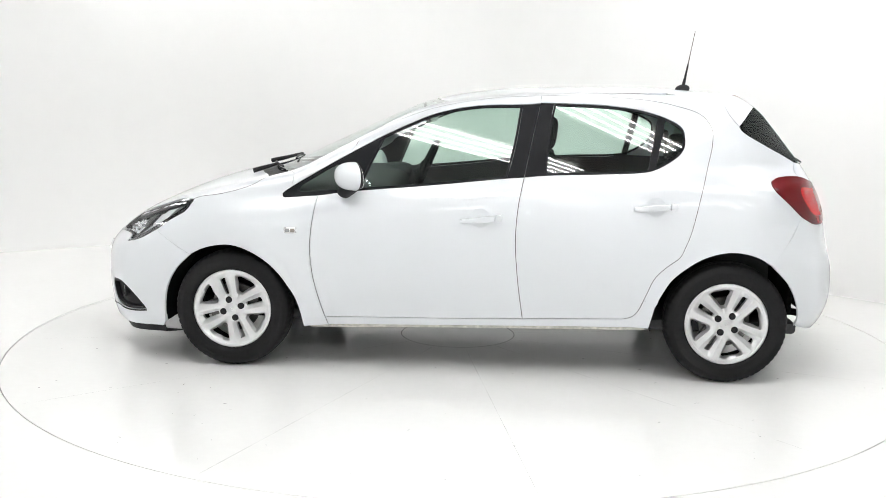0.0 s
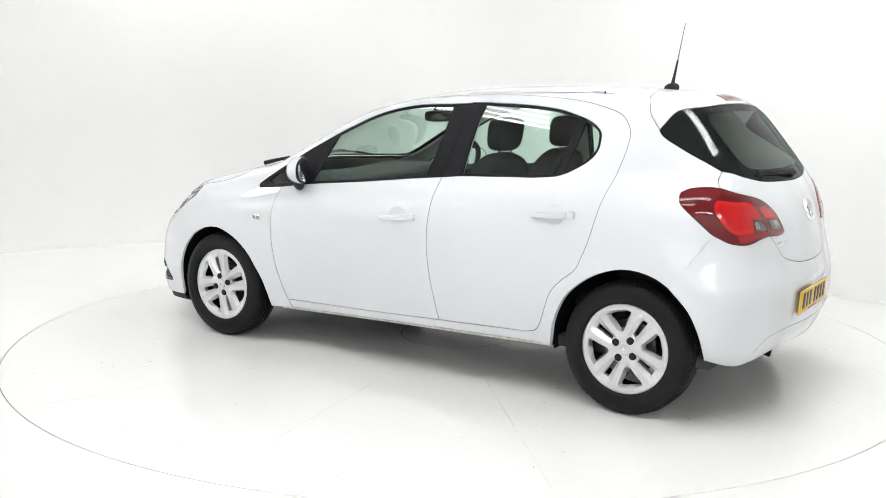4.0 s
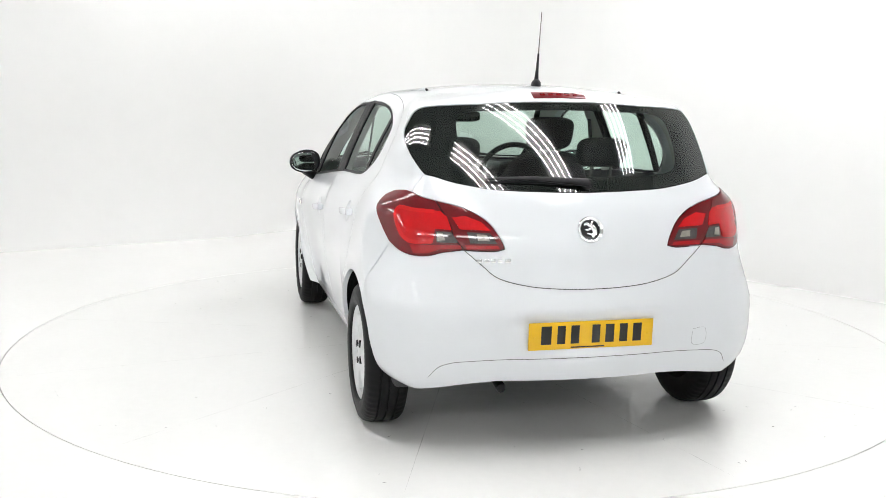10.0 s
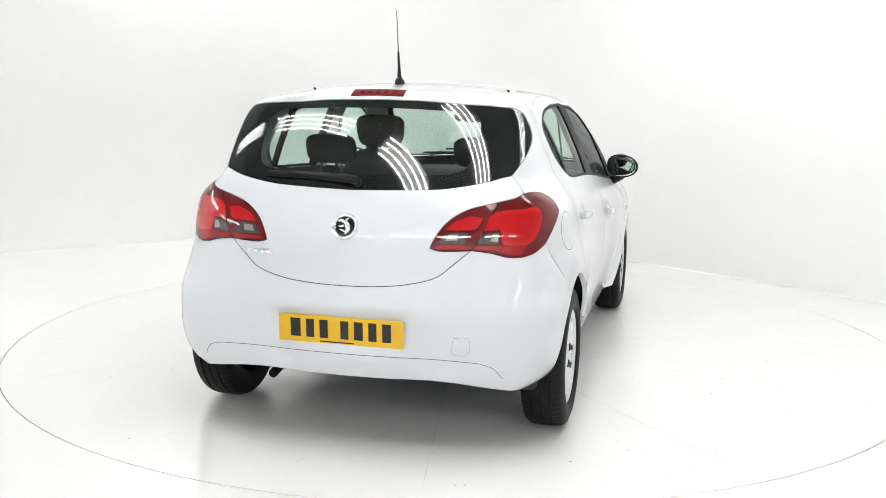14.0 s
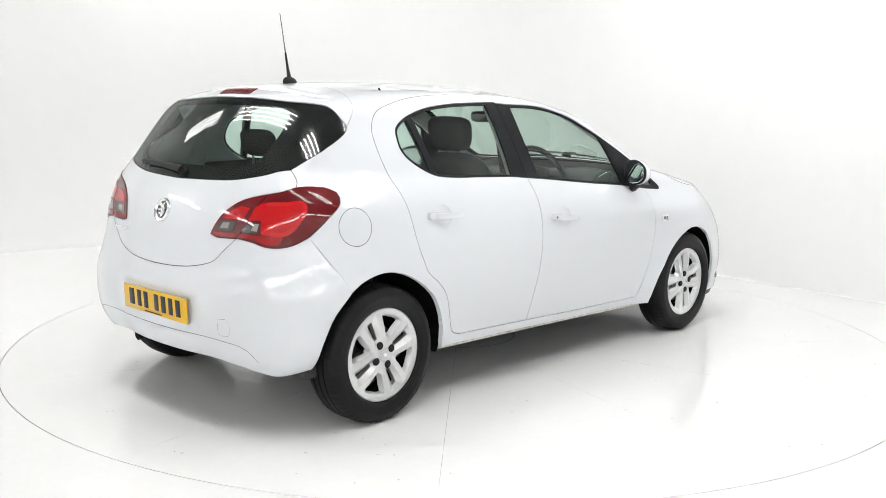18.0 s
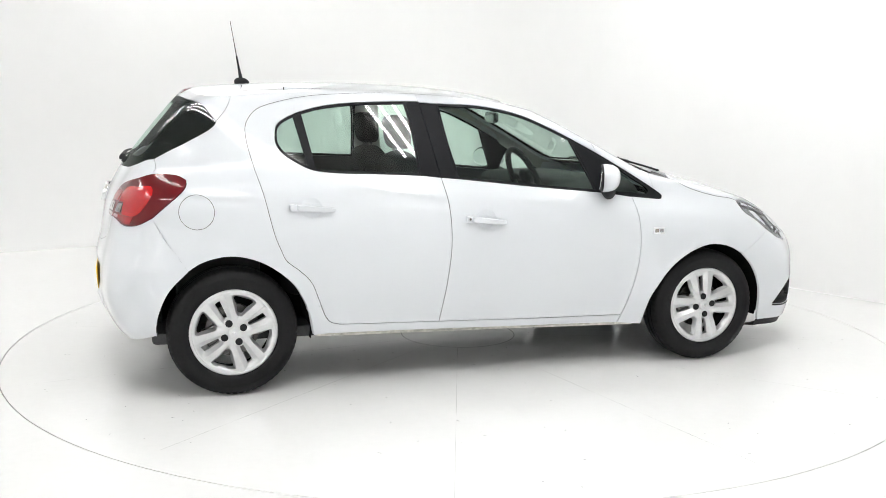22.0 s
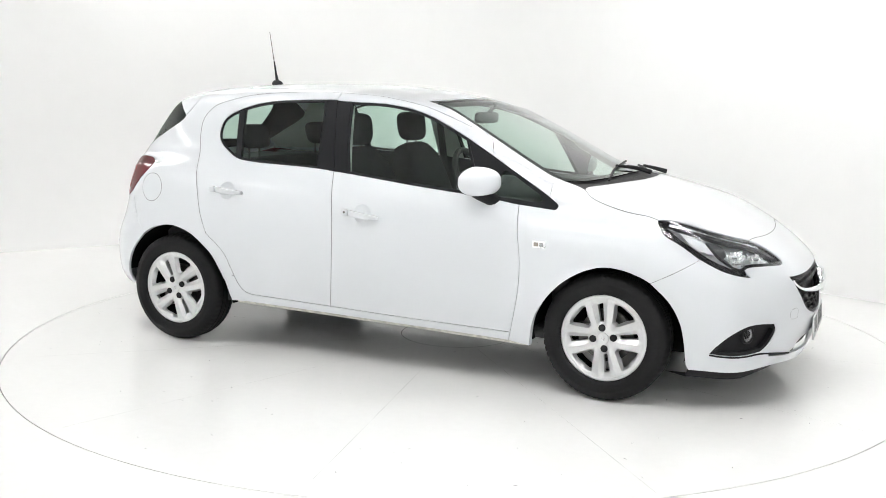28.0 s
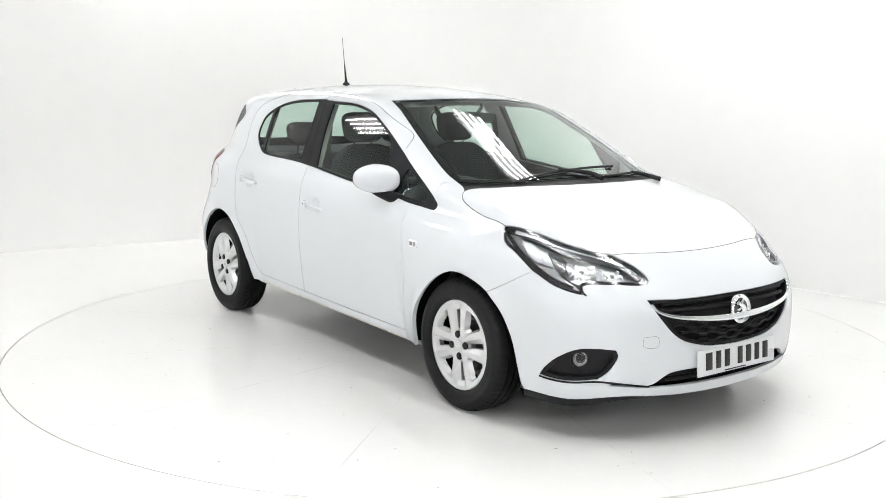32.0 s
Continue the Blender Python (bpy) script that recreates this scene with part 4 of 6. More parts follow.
    c = near([(-1.470, 0.0, 1.36), (-1.460, 0.25, 1.355), (-1.440, 0.40, 1.345), (-1.445, 0.455, 1.310), (-1.520, 0.470, 1.22), (-1.590, 0.455, 1.14), (-1.622, 0.430, 1.110), (-1.66, 0.30, 1.093), (-1.684, 0.0, 1.086)])
    inner = np.vstack([c, flip(c)])
    panel("rear_window_edge", [glass], "tail", PRINT, gate, holes=[[inner]], step=0.025, sunk=0.0045, gap=-0.004, depth=0.0, even=0, label="black printed edge of the rear window")
    # rear wiper
    w = near([(-1.661, 0.390, 1.080), (-1.674, 0.288, 1.081), (-1.692, 0.153, 1.077), (-1.702, 0.050, 1.070), (-1.708, -0.020, 1.064)])
    w = w + normals(w) * 0.016
    r = [0.0055 + 0.0135 * (i / (len(w[::3]) - 1)) ** 1.3 for i in range(len(w[::3]))]
    wiper = part("rear_wiper", rod([tuple(p) for p in w[::3]], r, 12, flat=0.7), PLASTIC, gate, "black rear wiper arm")
    b = near([(-1.664, 0.392, 1.074), (-1.694, 0.170, 1.068), (-1.706, 0.020, 1.058)])
    b = b + normals(b) * 0.005
    part("wiper_blade", rod([tuple(p) for p in b[::3]], 0.0045, 6), PLASTIC, wiper)
    part("wiper_pivot", rod([(-1.690, -0.018, 1.052), (-1.722, -0.018, 1.066)], [0.020, 0.017], 14), PLASTIC, wiper)
    # front wipers
    for pts, arm in (([(1.150, -0.46, 1.0), (1.105, -0.221, 1.028), (1.075, 0.028, 1.043), (1.019, 0.340, 1.036)], [(1.235, 0.05, 1.0), (1.16, 0.05, 1.02), (1.085, -0.10, 1.04)]),
                     ([(1.19, 0.12, 1.0), (1.13, 0.33, 1.01), (1.045, 0.53, 1.01)], [(1.225, 0.50, 1.0), (1.15, 0.45, 1.005), (1.11, 0.38, 1.02)])):
        b = near(pts)
        b = b + normals(b) * 0.008
        wiper = part("windscreen_wiper", rod([tuple(p) for p in b[::3]], 0.006, 8), PLASTIC, car)
        a = near(arm)
        a = a + normals(a) * 0.015
        part("wiper_arm", rod([tuple(p) for p in a[::2]], [0.013 - 0.006 * i / len(a[::2]) for i in range(len(a[::2]))], 8), PLASTIC, wiper)


build_glazing()


# ---- wheels ----
def build_wheel():
    wheel = empty("wheel")
    wheel.parent = car
    r, hw = 0.303, 0.0925
    prof = [(0.190, -0.080), (0.205, -0.086), (0.235, -hw), (0.262, -0.0905), (0.284, -0.083), (0.294, -0.073), (0.299, -0.062)]
    for g in (-0.036, 0.0, 0.036):
        prof += [(r, g - 0.0045), (0.295, g - 0.003), (0.295, g + 0.003), (r, g + 0.0045)]
    prof += [(0.299, 0.062), (0.294, 0.073), (0.284, 0.083), (0.262, 0.0905), (0.256, 0.0925), (0.250, 0.0910), (0.235, hw), (0.216, 0.0890), (0.2095, 0.085), (0.205, 0.076), (0.198, 0.070)]
    bm = lathe(prof, 240)
    for v in bm.verts:                       # cuts across the shoulder of the tread
        a = math.atan2(v.co.z, v.co.x)
        q = math.hypot(v.co.x, v.co.z)
        if 0.290 < q < 0.3005 and abs(v.co.y) > 0.055 and round(a / (2 * math.pi) * 240) % 4 == 0:
            k = (q - 0.004) / q
            v.co.x, v.co.z = v.co.x * k, v.co.z * k
    part("tyre", bm, RUBBER, wheel, "black rubber tyre")
    # dark barrel and brake disc behind the cover
    part("rim_barrel", lathe([(0.192, -0.07), (0.188, 0.02), (0.196, 0.07), (0.199, 0.078)], 64), UNDER, wheel)
    part("brake_disc", lathe([(0.02, 0.012), (0.125, 0.012), (0.128, 0.0), (0.02, 0.0)], 48), STEEL, wheel)
    part("brake_caliper", box(0.055, 0.135, -0.01, 0.035, -0.07, 0.07, 0.012), STEEL, wheel)
    # cover: four pairs of flat spokes, a slotted valley inside each pair, a wide opening between the pairs
    def blob(pts, step=0.005):
        p = np.array(pts + pts[:1])
        return tidy(np.vstack([spline(p[i:i + 2], step) for i in range(len(pts))]), 0.001)

    def turned(pts, a):
        c, s = math.cos(a), math.sin(a)
        return np.array(pts) @ np.array([(c, s), (-s, c)])
    rim = np.array([(0.1925 * math.cos(w), 0.1925 * math.sin(w)) for w in np.linspace(0, 2 * math.pi, 121)[:-1]])
    cuts, creases = [], []
    for k in range(4):
        a = k * math.pi / 2
        cuts.append(turned(blob([(0.076, -0.0070), (0.082, -0.0095), (0.156, -0.0135), (0.161, -0.008), (0.164, 0.012), (0.160, 0.0135), (0.082, 0.0095), (0.076, 0.0070)]), a))
        cuts.append(turned(blob([(0.081, -0.009), (0.086, -0.015), (0.094, -0.0205), (0.156, -0.058), (0.163, -0.0595), (0.170, -0.050), (0.176, -0.026), (0.178, 0.0), (0.176, 0.026), (0.170, 0.050), (0.163, 0.0595), (0.156, 0.058), (0.094, 0.0205), (0.086, 0.015), (0.081, 0.009)]), a + math.pi / 4))
        for sd in (-1, 1):
            creases.append(turned(spline([(0.064, 0.0235 * sd), (0.184, 0.0415 * sd)], 0.006), a))
        creases.append(turned(spline([(0.184, -0.0380), (0.1885, 0.0), (0.184, 0.0380)], 0.006), a))
    g = np.stack(np.meshgrid(np.arange(-0.21, 0.21, 0.006), np.arange(-0.21, 0.21, 0.006)), -1).reshape(-1, 2)
    loops = [rim] + cuts
    edge = np.vstack(loops + creases)
    ok = inside(g, rim)
    for h in cuts:
        ok &= ~inside(g, h)
    g = g[ok]
    g = g[np.min(np.linalg.norm(g[:, None] - edge[None], axis=2), 1) > 0.003]
    verts, edges = [], []
    for l in loops:
        k = len(verts)
        verts += [Vector(p) for p in l]
        edges += [(k + i, k + (i + 1) % len(l)) for i in range(len(l))]
    for l in creases:
        k = len(verts)
        verts += [Vector(p) for p in l]
        edges += [(k + i, k + i + 1) for i in range(len(l) - 1)]
    verts += [Vector(p) for p in g]
    v2, _, f2, *_ = delaunay_2d_cdt(verts, edges, [], 0, 1e-7)
    q = np.array([tuple(p) for p in v2])
    tri = np.array([f for f in f2 if len(f) == 3])
    mid = q[tri].mean(1)
    ok = inside(mid, rim)
    for h in cuts:
        ok &= ~inside(mid, h)
    tri = tri[ok]
    rr = np.hypot(q[:, 0], q[:, 1])
    ang = np.arctan2(q[:, 1], q[:, 0])
    fold = (ang + math.pi / 4) % (math.pi / 2) - math.pi / 4           # from the slot's axis
    along, off = rr * np.cos(fold), np.abs(rr * np.sin(fold))
    ve, vs = 0.0235 + (along - 0.064) * 0.15, 0.0095 + (along - 0.082) * 0.054
    wall = np.clip((ve - off) / np.maximum(ve - vs, 0.004), 0, 1)
    y = np.interp(rr, [0, 0.030, 0.040, 0.060, 0.12, 0.165, 0.186, 0.1925], [0.0800, 0.0800, 0.0775, 0.0800, 0.0825, 0.0810, 0.0775, 0.0760])
    y = y - 0.017 * wall * np.clip((along - 0.050) / 0.024, 0, 1) * np.clip((0.1875 - along) / 0.026, 0, 1)
    # the spokes' faces lean towards the wide openings, and a low web closes their inner end
    y = y - 0.16 * np.clip(off - ve, 0, 0.05) * np.clip((rr - 0.07) / 0.02, 0, 1) * np.clip((0.188 - rr) / 0.012, 0, 1)
    web = np.abs(np.abs(fold) - math.pi / 4) * rr
    y = y - 0.008 * np.clip(1 - web / 0.016, 0, 1) * np.clip((rr - 0.052) / 0.02, 0, 1) * np.clip((0.11 - rr) / 0.01, 0, 1)
    bm = bmesh.new()
    top = [bm.verts.new((a, h, b)) for (a, b), h in zip(q, y)]
    for f in tri:
        bm.faces.new([top[i] for i in f])
    bm.normal_update()
    for f in bm.faces:
        if f.normal.y < 0:
            f.normal_flip()
    open_edges = [e for e in bm.edges if e.is_boundary]
    ex = bmesh.ops.extrude_edge_only(bm, edges=open_edges)
    for v in (e for e in ex["geom"] if isinstance(e, bmesh.types.BMVert)):
        d = math.hypot(v.co.x, v.co.z)
        v.co.y -= 0.024
        if d < 0.190:                        # the openings narrow as they go in
            w = math.atan2(v.co.z, v.co.x)
            slot = abs((w + math.pi / 4) % (math.pi / 2) - math.pi / 4) < 0.16
            q = round(w / (math.pi / 2)) * math.pi / 2 if slot else (math.floor(w / (math.pi / 2)) + 0.5) * math.pi / 2
            cx, cz = (d if slot else 0.142) * math.cos(q), (d if slot else 0.142) * math.sin(q)
            e = Vector((cx - v.co.x, 0, cz - v.co.z))
            v.co += e.normalized() * min(0.001 if slot else 0.013, e.length * 0.6)
    bmesh.ops.recalc_face_normals(bm, faces=bm.faces)
    cover = part("wheel_cover", bm, SILVER, wheel, "silver wheel cover with four pairs of spokes")
    part("rim_flange", lathe([(0.1890, 0.070), (0.1905, 0.0768), (0.1945, 0.0792), (0.2005, 0.0792), (0.2050, 0.0765), (0.2065, 0.070), (0.2065, 0.060)], 120), SILVER, wheel)
    part("centre_cap", lathe([(0.0, 0.0855), (0.016, 0.0853), (0.0265, 0.0835), (0.0285, 0.080), (0.0285, 0.07)], 32), SILVER, wheel)
    part("cap_badge", sheet([(-0.010, -0.004), (0.002, -0.011), (0.010, -0.003), (0.004, 0.010), (-0.004, 0.003)], 0.0015, (0, 0.0853, 0), (0, 0, 1), (1, 0, 0)), CHROME, wheel)
    for k in range(4):
        a = k * math.pi / 2
        part("wheel_bolt", lathe([(0.0, 0.0835), (0.010, 0.0838), (0.0150, 0.0828), (0.0170, 0.080), (0.0172, 0.074)], 20, centre=(0.049 * math.cos(a), 0, 0.049 * math.sin(a))), PLASTIC, wheel)
    return wheel


TRACK_FRONT, TRACK_REAR, WHEEL_Z = 0.756, 0.748, 0.303
wheel = build_wheel()
places = [(1.255, 1, 19), (-1.255, 1, 57), (1.255, -1, 8), (-1.255, -1, 27)]
for i, (x, sgn, a) in enumerate(places):
    m = pose(x, (TRACK_FRONT if x > 0 else TRACK_REAR) * sgn, WHEEL_Z, 0, 0, 0 if sgn == 1 else 180) @ pose(0, 0, 0, 0, a, 0)
    if i == 0:
        wheel.matrix_basis = m
    else:
        copy_thing(wheel, m)


def build_underside():
    for x in (1.255, -1.255):
        for sgn in (1, -1):
            bm = bmesh.new()
            segs, rings = 28, []
            ws = np.linspace(-0.22 if x > 0 else -0.16, math.pi + (0.16 if x > 0 else -0.20), segs)
            out = shoot(np.stack([x + 0.372 * np.cos(ws), np.full(segs, 1.3), 0.30 + 0.372 * np.sin(ws)], 1), [0.0, -1.0, 0.0], 1.2)[:, 1] - 0.018
            for y, r in ((None, 0.372), (0.50, 0.375), (0.46, 0.30), (0.44, 0.10)):
                rings.append([bm.verts.new((x + r * math.cos(w), (out[i] if y is None else y) * sgn, 0.30 + r * math.sin(w))) for i, w in enumerate(ws)])
            for a, b in zip(rings, rings[1:]):
                for i in range(segs - 1):
                    bm.faces.new((a[i], a[i + 1], b[i + 1], b[i]))
            part("wheel_arch_liner", bm, LINER, car, "black plastic wheel arch liner")
    bm = box(-0.90, 0.90, -0.64, 0.64, 0.215, 0.255, 0.02)
    box(0.86, 1.95, -0.44, 0.44, 0.175, 0.26, 0.02, bm=bm)
    box(-1.62, -0.86, -0.44, 0.44, 0.255, 0.32, 0.02, bm=bm)
    part("underbody", bm, UNDER, car, "black underbody pan")
    for sgn in (1, -1):
        y0, y1 = sorted((0.42 * sgn, 0.715 * sgn))
        part("splash_guard", box(-1.595, -1.57, y0, y1, 0.345, 0.62, 0.01), UNDER, car, "black splash guard behind the rear wheel")
    part("exhaust_pipe", rod([(-1.3, 0.30, 0.25), (-1.60, 0.33, 0.275), (-1.70, 0.335, 0.275), (-1.765, 0.335, 0.262)], 0.019, 14), UNDER, car)
    part("rear_axle_beam", rod([(-1.24, -0.62, 0.27), (-1.24, 0.62, 0.27)], 0.045, 12), UNDER, car)
    # black lip under the front bumper
    N = near
    c = N(left(BUMPER_LOW), 0.03)
    c = np.vstack([c, flip(c)])
    bm = bmesh.new()
    tuck = [max(1 - abs(p[1]) / 0.70, 0) for p in c]
    up = [bm.verts.new((p[0] - 0.006 - 0.05 * k, p[1] * 0.995, p[2] + 0.006)) for p, k in zip(c, tuck)]
    lo = [bm.verts.new((p[0] - 0.016 - 0.13 * k, p[1] * 0.98, p[2] - 0.036 + 0.016 * k)) for p, k in zip(c, tuck)]
    ba = [bm.verts.new((p[0] - 0.12 - 0.13 * k, p[1] * 0.9, p[2] - 0.038 + 0.016 * k)) for p, k in zip(c, tuck)]
    for a, b in ((up, lo), (lo, ba)):
        for i in range(len(c) - 1):
            bm.faces.new((a[i], a[i + 1], b[i + 1], b[i]))
    part("bumper_lip", bm, PLASTIC, car, "black plastic lip under the front bumper")
    for sgn in (1, -1):
        bm = rod([(-0.86, 0.765 * sgn, 0.256), (0.10, 0.755 * sgn, 0.232), (0.86, 0.742 * sgn, 0.212)], [0.010, 0.008, 0.012], 8)
        part("sill_flange", bm, WEAR, car, "worn grey sill edge")


build_underside()


# ---- lamps, grille, plates and badges ----
BADGE = material("badge_silver", (0.86, 0.87, 0.88), 0.22, metal=1.0, rough_vary=0.04)


def badge(name, centre, out, parent, r):
    """A round chrome badge: ring, dark disc and a plain curved shape."""
    m = Matrix.Translation(centre) @ Vector(out).to_track_quat("Z", "Y").to_matrix().to_4x4()

    def put(bm):
        bmesh.ops.transform(bm, matrix=m, verts=bm.verts)
        return bm
    b = part(name, put(lathe([(r * 0.72, 0.004), (r * 0.80, 0.010), (r * 0.92, 0.013), (r, 0.008), (r * 1.02, 0.0), (r * 0.98, -0.01)], 40, "z")), CHROME, parent, "round chrome badge")
    part("badge_disc", put(lathe([(0.0, 0.004), (r * 0.5, 0.0045), (r * 0.82, 0.003)], 32, "z")), BLACK_GLOSS, b)
    k = r * 0.8
    for pts, rad in (([(0.30, 0.78), (0.06, 0.42), (0.26, 0.12), (0.36, -0.26), (0.12, -0.74)], [0.07, 0.17, 0.27, 0.25, 0.08]), ([(-0.62, 0.44), (-0.30, 0.52), (-0.06, 0.30)], [0.10, 0.17, 0.14]), ([(-0.58, 0.02), (-0.34, -0.04), (-0.02, 0.08)], [0.06, 0.12, 0.12]), ([(-0.40, -0.34), (-0.12, -0.40), (0.14, -0.50)], [0.05, 0.10, 0.12])):
        q = spline(pts, 0.05)
        w = np.interp(np.linspace(0, 1, len(q)), np.linspace(0, 1, len(rad)), rad)
        part("badge_figure", put(rod([(a * k, c * k, 0.006) for a, c in q], [float(v) * k for v in w], 10)), BADGE, b)
    return b


def number_plate(name, centre, facing, tilt, mat, parent, bar_mat):
    """A plate with plain bars in place of its characters."""
    m = Matrix.Translation(centre) @ pose(0, 0, 0, 0, tilt, facing)

    def put(bm):
        bmesh.ops.transform(bm, matrix=m, verts=bm.verts)
        return bm
    p = part(name, put(box(0.0, 0.006, -0.26, 0.26, -0.0555, 0.0555, 0.0025)), mat, parent)
    y = -0.216
    for w in (0.056, 0.044, 0.046, None, 0.044, 0.048, 0.044, 0.048):
        if w is None:
            y += 0.030
            continue
        part("plate_bar", put(box(0.0058, 0.0072, y + w * 0.12, y + w * 0.88, -0.033, 0.041, 0.0006)), INK, p)
        y += w + 0.012
    part("plate_bar_small", put(box(0.0058, 0.0070, -0.085, 0.055, -0.050, -0.045)), INK, p)
    for s in (-1, 1):
        part("plate_screw", put(lathe([(0.0, 0.0085), (0.004, 0.008), (0.0055, 0.006)], 12, "x", centre=(0, 0.238 * s, -0.002))), bar_mat, p)
    return p


def put_at(m, bm):
    bmesh.ops.transform(bm, matrix=m, verts=bm.verts)
    return bm


def build_front():
    N, T, F = near, on_top, on_front
    g = np.vstack([F(GRILLE_LOW), F(GRILLE_TOP)])
    g = np.vstack([g, flip(g)])
    grille = panel("grille", [g], "nose", PLASTIC, car, sunk=0.045, gap=-0.012, depth=0.0, step=0.04, label="black plastic grille")
    inner = ring_of([g], 0.010, "nose")
    panel("grille_surround", [g], "nose", PLASTIC, grille, holes=[[inner]], step=0.012, sunk=0.006, gap=0.0, depth=0.04)
    # wavy slats below the chrome bar, two plain ones above
    for j, z in enumerate((0.412, 0.437, 0.462, 0.487)):
        edge_y = float(np.interp(z, [0.386, 0.402, 0.432, 0.470, 0.529, 0.604], [0.08, 0.21, 0.315, 0.370, 0.420, 0.455]))
        ys = np.linspace(-edge_y, edge_y, 61)
        wave = 0.0055 * np.clip(2.2 * np.sin(ys * 2 * math.pi / 0.115 + j * math.pi), -1, 1)
        zz = z + wave + 0.055 * (ys / 0.45) ** 2 * (1 if z > 0.42 else 0.3)
        o = shoot(np.stack([np.full(61, 2.5), ys, zz], 1), [-1.0, 0.0, 0.0], 1.5)
        part("grille_slat", rod([(p[0] - 0.022, p[1], p[2]) for p in o], 0.0085, 6, flat=0.8), PLASTIC, grille)
    for z in (0.552, 0.578):
        ys = np.linspace(-0.40, 0.40, 25)
        o = shoot(np.stack([np.full(25, 2.5), ys, np.full(25, z)], 1), [-1.0, 0.0, 0.0], 1.5)
        part("grille_slat", rod([(p[0] - 0.026, p[1], p[2]) for p in o], 0.009, 6), PLASTIC, grille)
    # chrome bar
    c = F([(0.458, 0.596), (0.447, 0.570), (0.425, 0.552), (0.378, 0.536), (0.241, 0.518), (0.10, 0.509), (0.0, 0.508)])
    c = np.vstack([c, flip(c)])
    part("chrome_bar", rod([(p[0] + 0.002, p[1], p[2]) for p in c[::2]], [float(np.interp(abs(p[1]), [0.0, 0.12, 0.30, 0.42, 0.46], [0.021, 0.019, 0.0135, 0.009, 0.006])) for p in c[::2]], 12, flat=0.75), CHROME, grille, "chrome grille bar")
    badge("front_badge", (2.128, 0.0, 0.532), (1, 0, 0.12), grille, 0.062)
    number_plate("front_number_plate", (2.124, 0.0, 0.325), 0, -4, PLATE_WHITE, car, PLATE_WHITE)
    # lower slot and fog lamp recesses
    sl = np.vstack([F(SLOT_LOW), F(SLOT)])
    sl = np.vstack([sl, flip(sl)])
    panel("lower_grille", [sl], "nose", PLASTIC, car, sunk=0.05, gap=-0.01, depth=0.0, step=0.03, label="black lower air slot")
    for z in (0.258, 0.280):
        ys = np.linspace(-0.36, 0.36, 21)
        o = shoot(np.stack([np.full(21, 2.5), ys, np.full(21, z)], 1), [-1.0, 0.0, 0.0], 1.5)
        part("slot_slat", rod([(p[0] - 0.03, p[1], p[2]) for p in o], 0.006, 6), PLASTIC, car)
    fog = [N(left(FOG)), N(left(FOG_IN)), N(left(FOG_LOW))]
    pans = panel("fog_lamp_recess", fog, "nose", PLASTIC, car, sunk=0.028, gap=-0.006, depth=0.0, step=0.02, mirror=True)
    inner = ring_of(fog, 0.012, "nose")
    panel("recess_edge", fog, "nose", PLASTIC, pans, holes=[[inner]], step=0.012, sunk=0.004, gap=0.0, depth=0.03, mirror=True)

    def fog_lamp(sgn, par):
        c = np.array([1.884, 0.694, 0.361])
        m = Matrix.Translation((c[0], c[1] * sgn, c[2])) @ Vector((0.86, 0.50 * sgn, 0.0)).to_track_quat("Z", "Y").to_matrix().to_4x4()
        for nm, prof, mat in (("fog_lamp", [(0.030, -0.03), (0.032, 0.002), (0.036, 0.004), (0.040, 0.002), (0.042, -0.01)], PLASTIC), ("fog_reflector", [(0.0, -0.025), (0.018, -0.018), (0.030, -0.002)], LAMP_GREY), ("fog_lens", [(0.0, 0.003), (0.018, 0.002), (0.030, -0.001)], LENS)):
            bm = lathe(prof, 28, "z")
            bmesh.ops.transform(bm, matrix=m, verts=bm.verts)
            part(nm, bm, mat, par)
    mirrored(fog_lamp, pans)
    # headlamps
    lamp = [T(LAMP_TOP), N(left(LAMP_NOSE)), N(left(LAMP_LOW)), N(left(LAMP_TIP)), N(left(LAMP_BACK_LOW)), N(left(LAMP_BACK))]
    heads = panel("headlamp", lamp, "nose", LAMP_INSIDE, car, mirror=True, step=0.02, sunk=0.055, gap=-0.004, depth=0.0, label="clear headlamp with black edge")
    panel("headlamp_lens", lamp, "nose", LENS, heads, mirror=True, step=0.02, sunk=0.001, depth=0.0, label="clear lens")
    inner = ring_of(lamp, 0.013, "nose")
    panel("lamp_edge", lamp, "nose", BLACK_GLOSS, heads, holes=[[inner]], mirror=True, step=0.012, sunk=0.004, gap=0.0005, depth=0.045, label="black lamp edge")
    def shape(pts):
        return [N([a, b], 0.008) for a, b in zip(left(pts), left(pts[1:] + pts[:1]))]
    rear_edge = N(left([(1.505, -0.765, 0.822), (1.590, -0.772, 0.766), (1.675, -0.762, 0.716), (1.755, -0.728, 0.668), (1.825, -0.690, 0.644)]))
    seam("lamp_border", rear_edge, 0.016, BLACK_GLOSS, heads, proud=-0.005, mirror=True)
    smoke = [(1.500, -0.766, 0.832), (1.564, -0.745, 0.817), (1.613, -0.760, 0.768), (1.665, -0.757, 0.728), (1.664, -0.777, 0.694), (1.613, -0.785, 0.730), (1.535, -0.778, 0.799)]
    panel("smoked_cell", shape(smoke), "nose", LAMP_SMOKE, heads, mirror=True, step=0.012, sunk=0.012, gap=0.0005, depth=0.02)
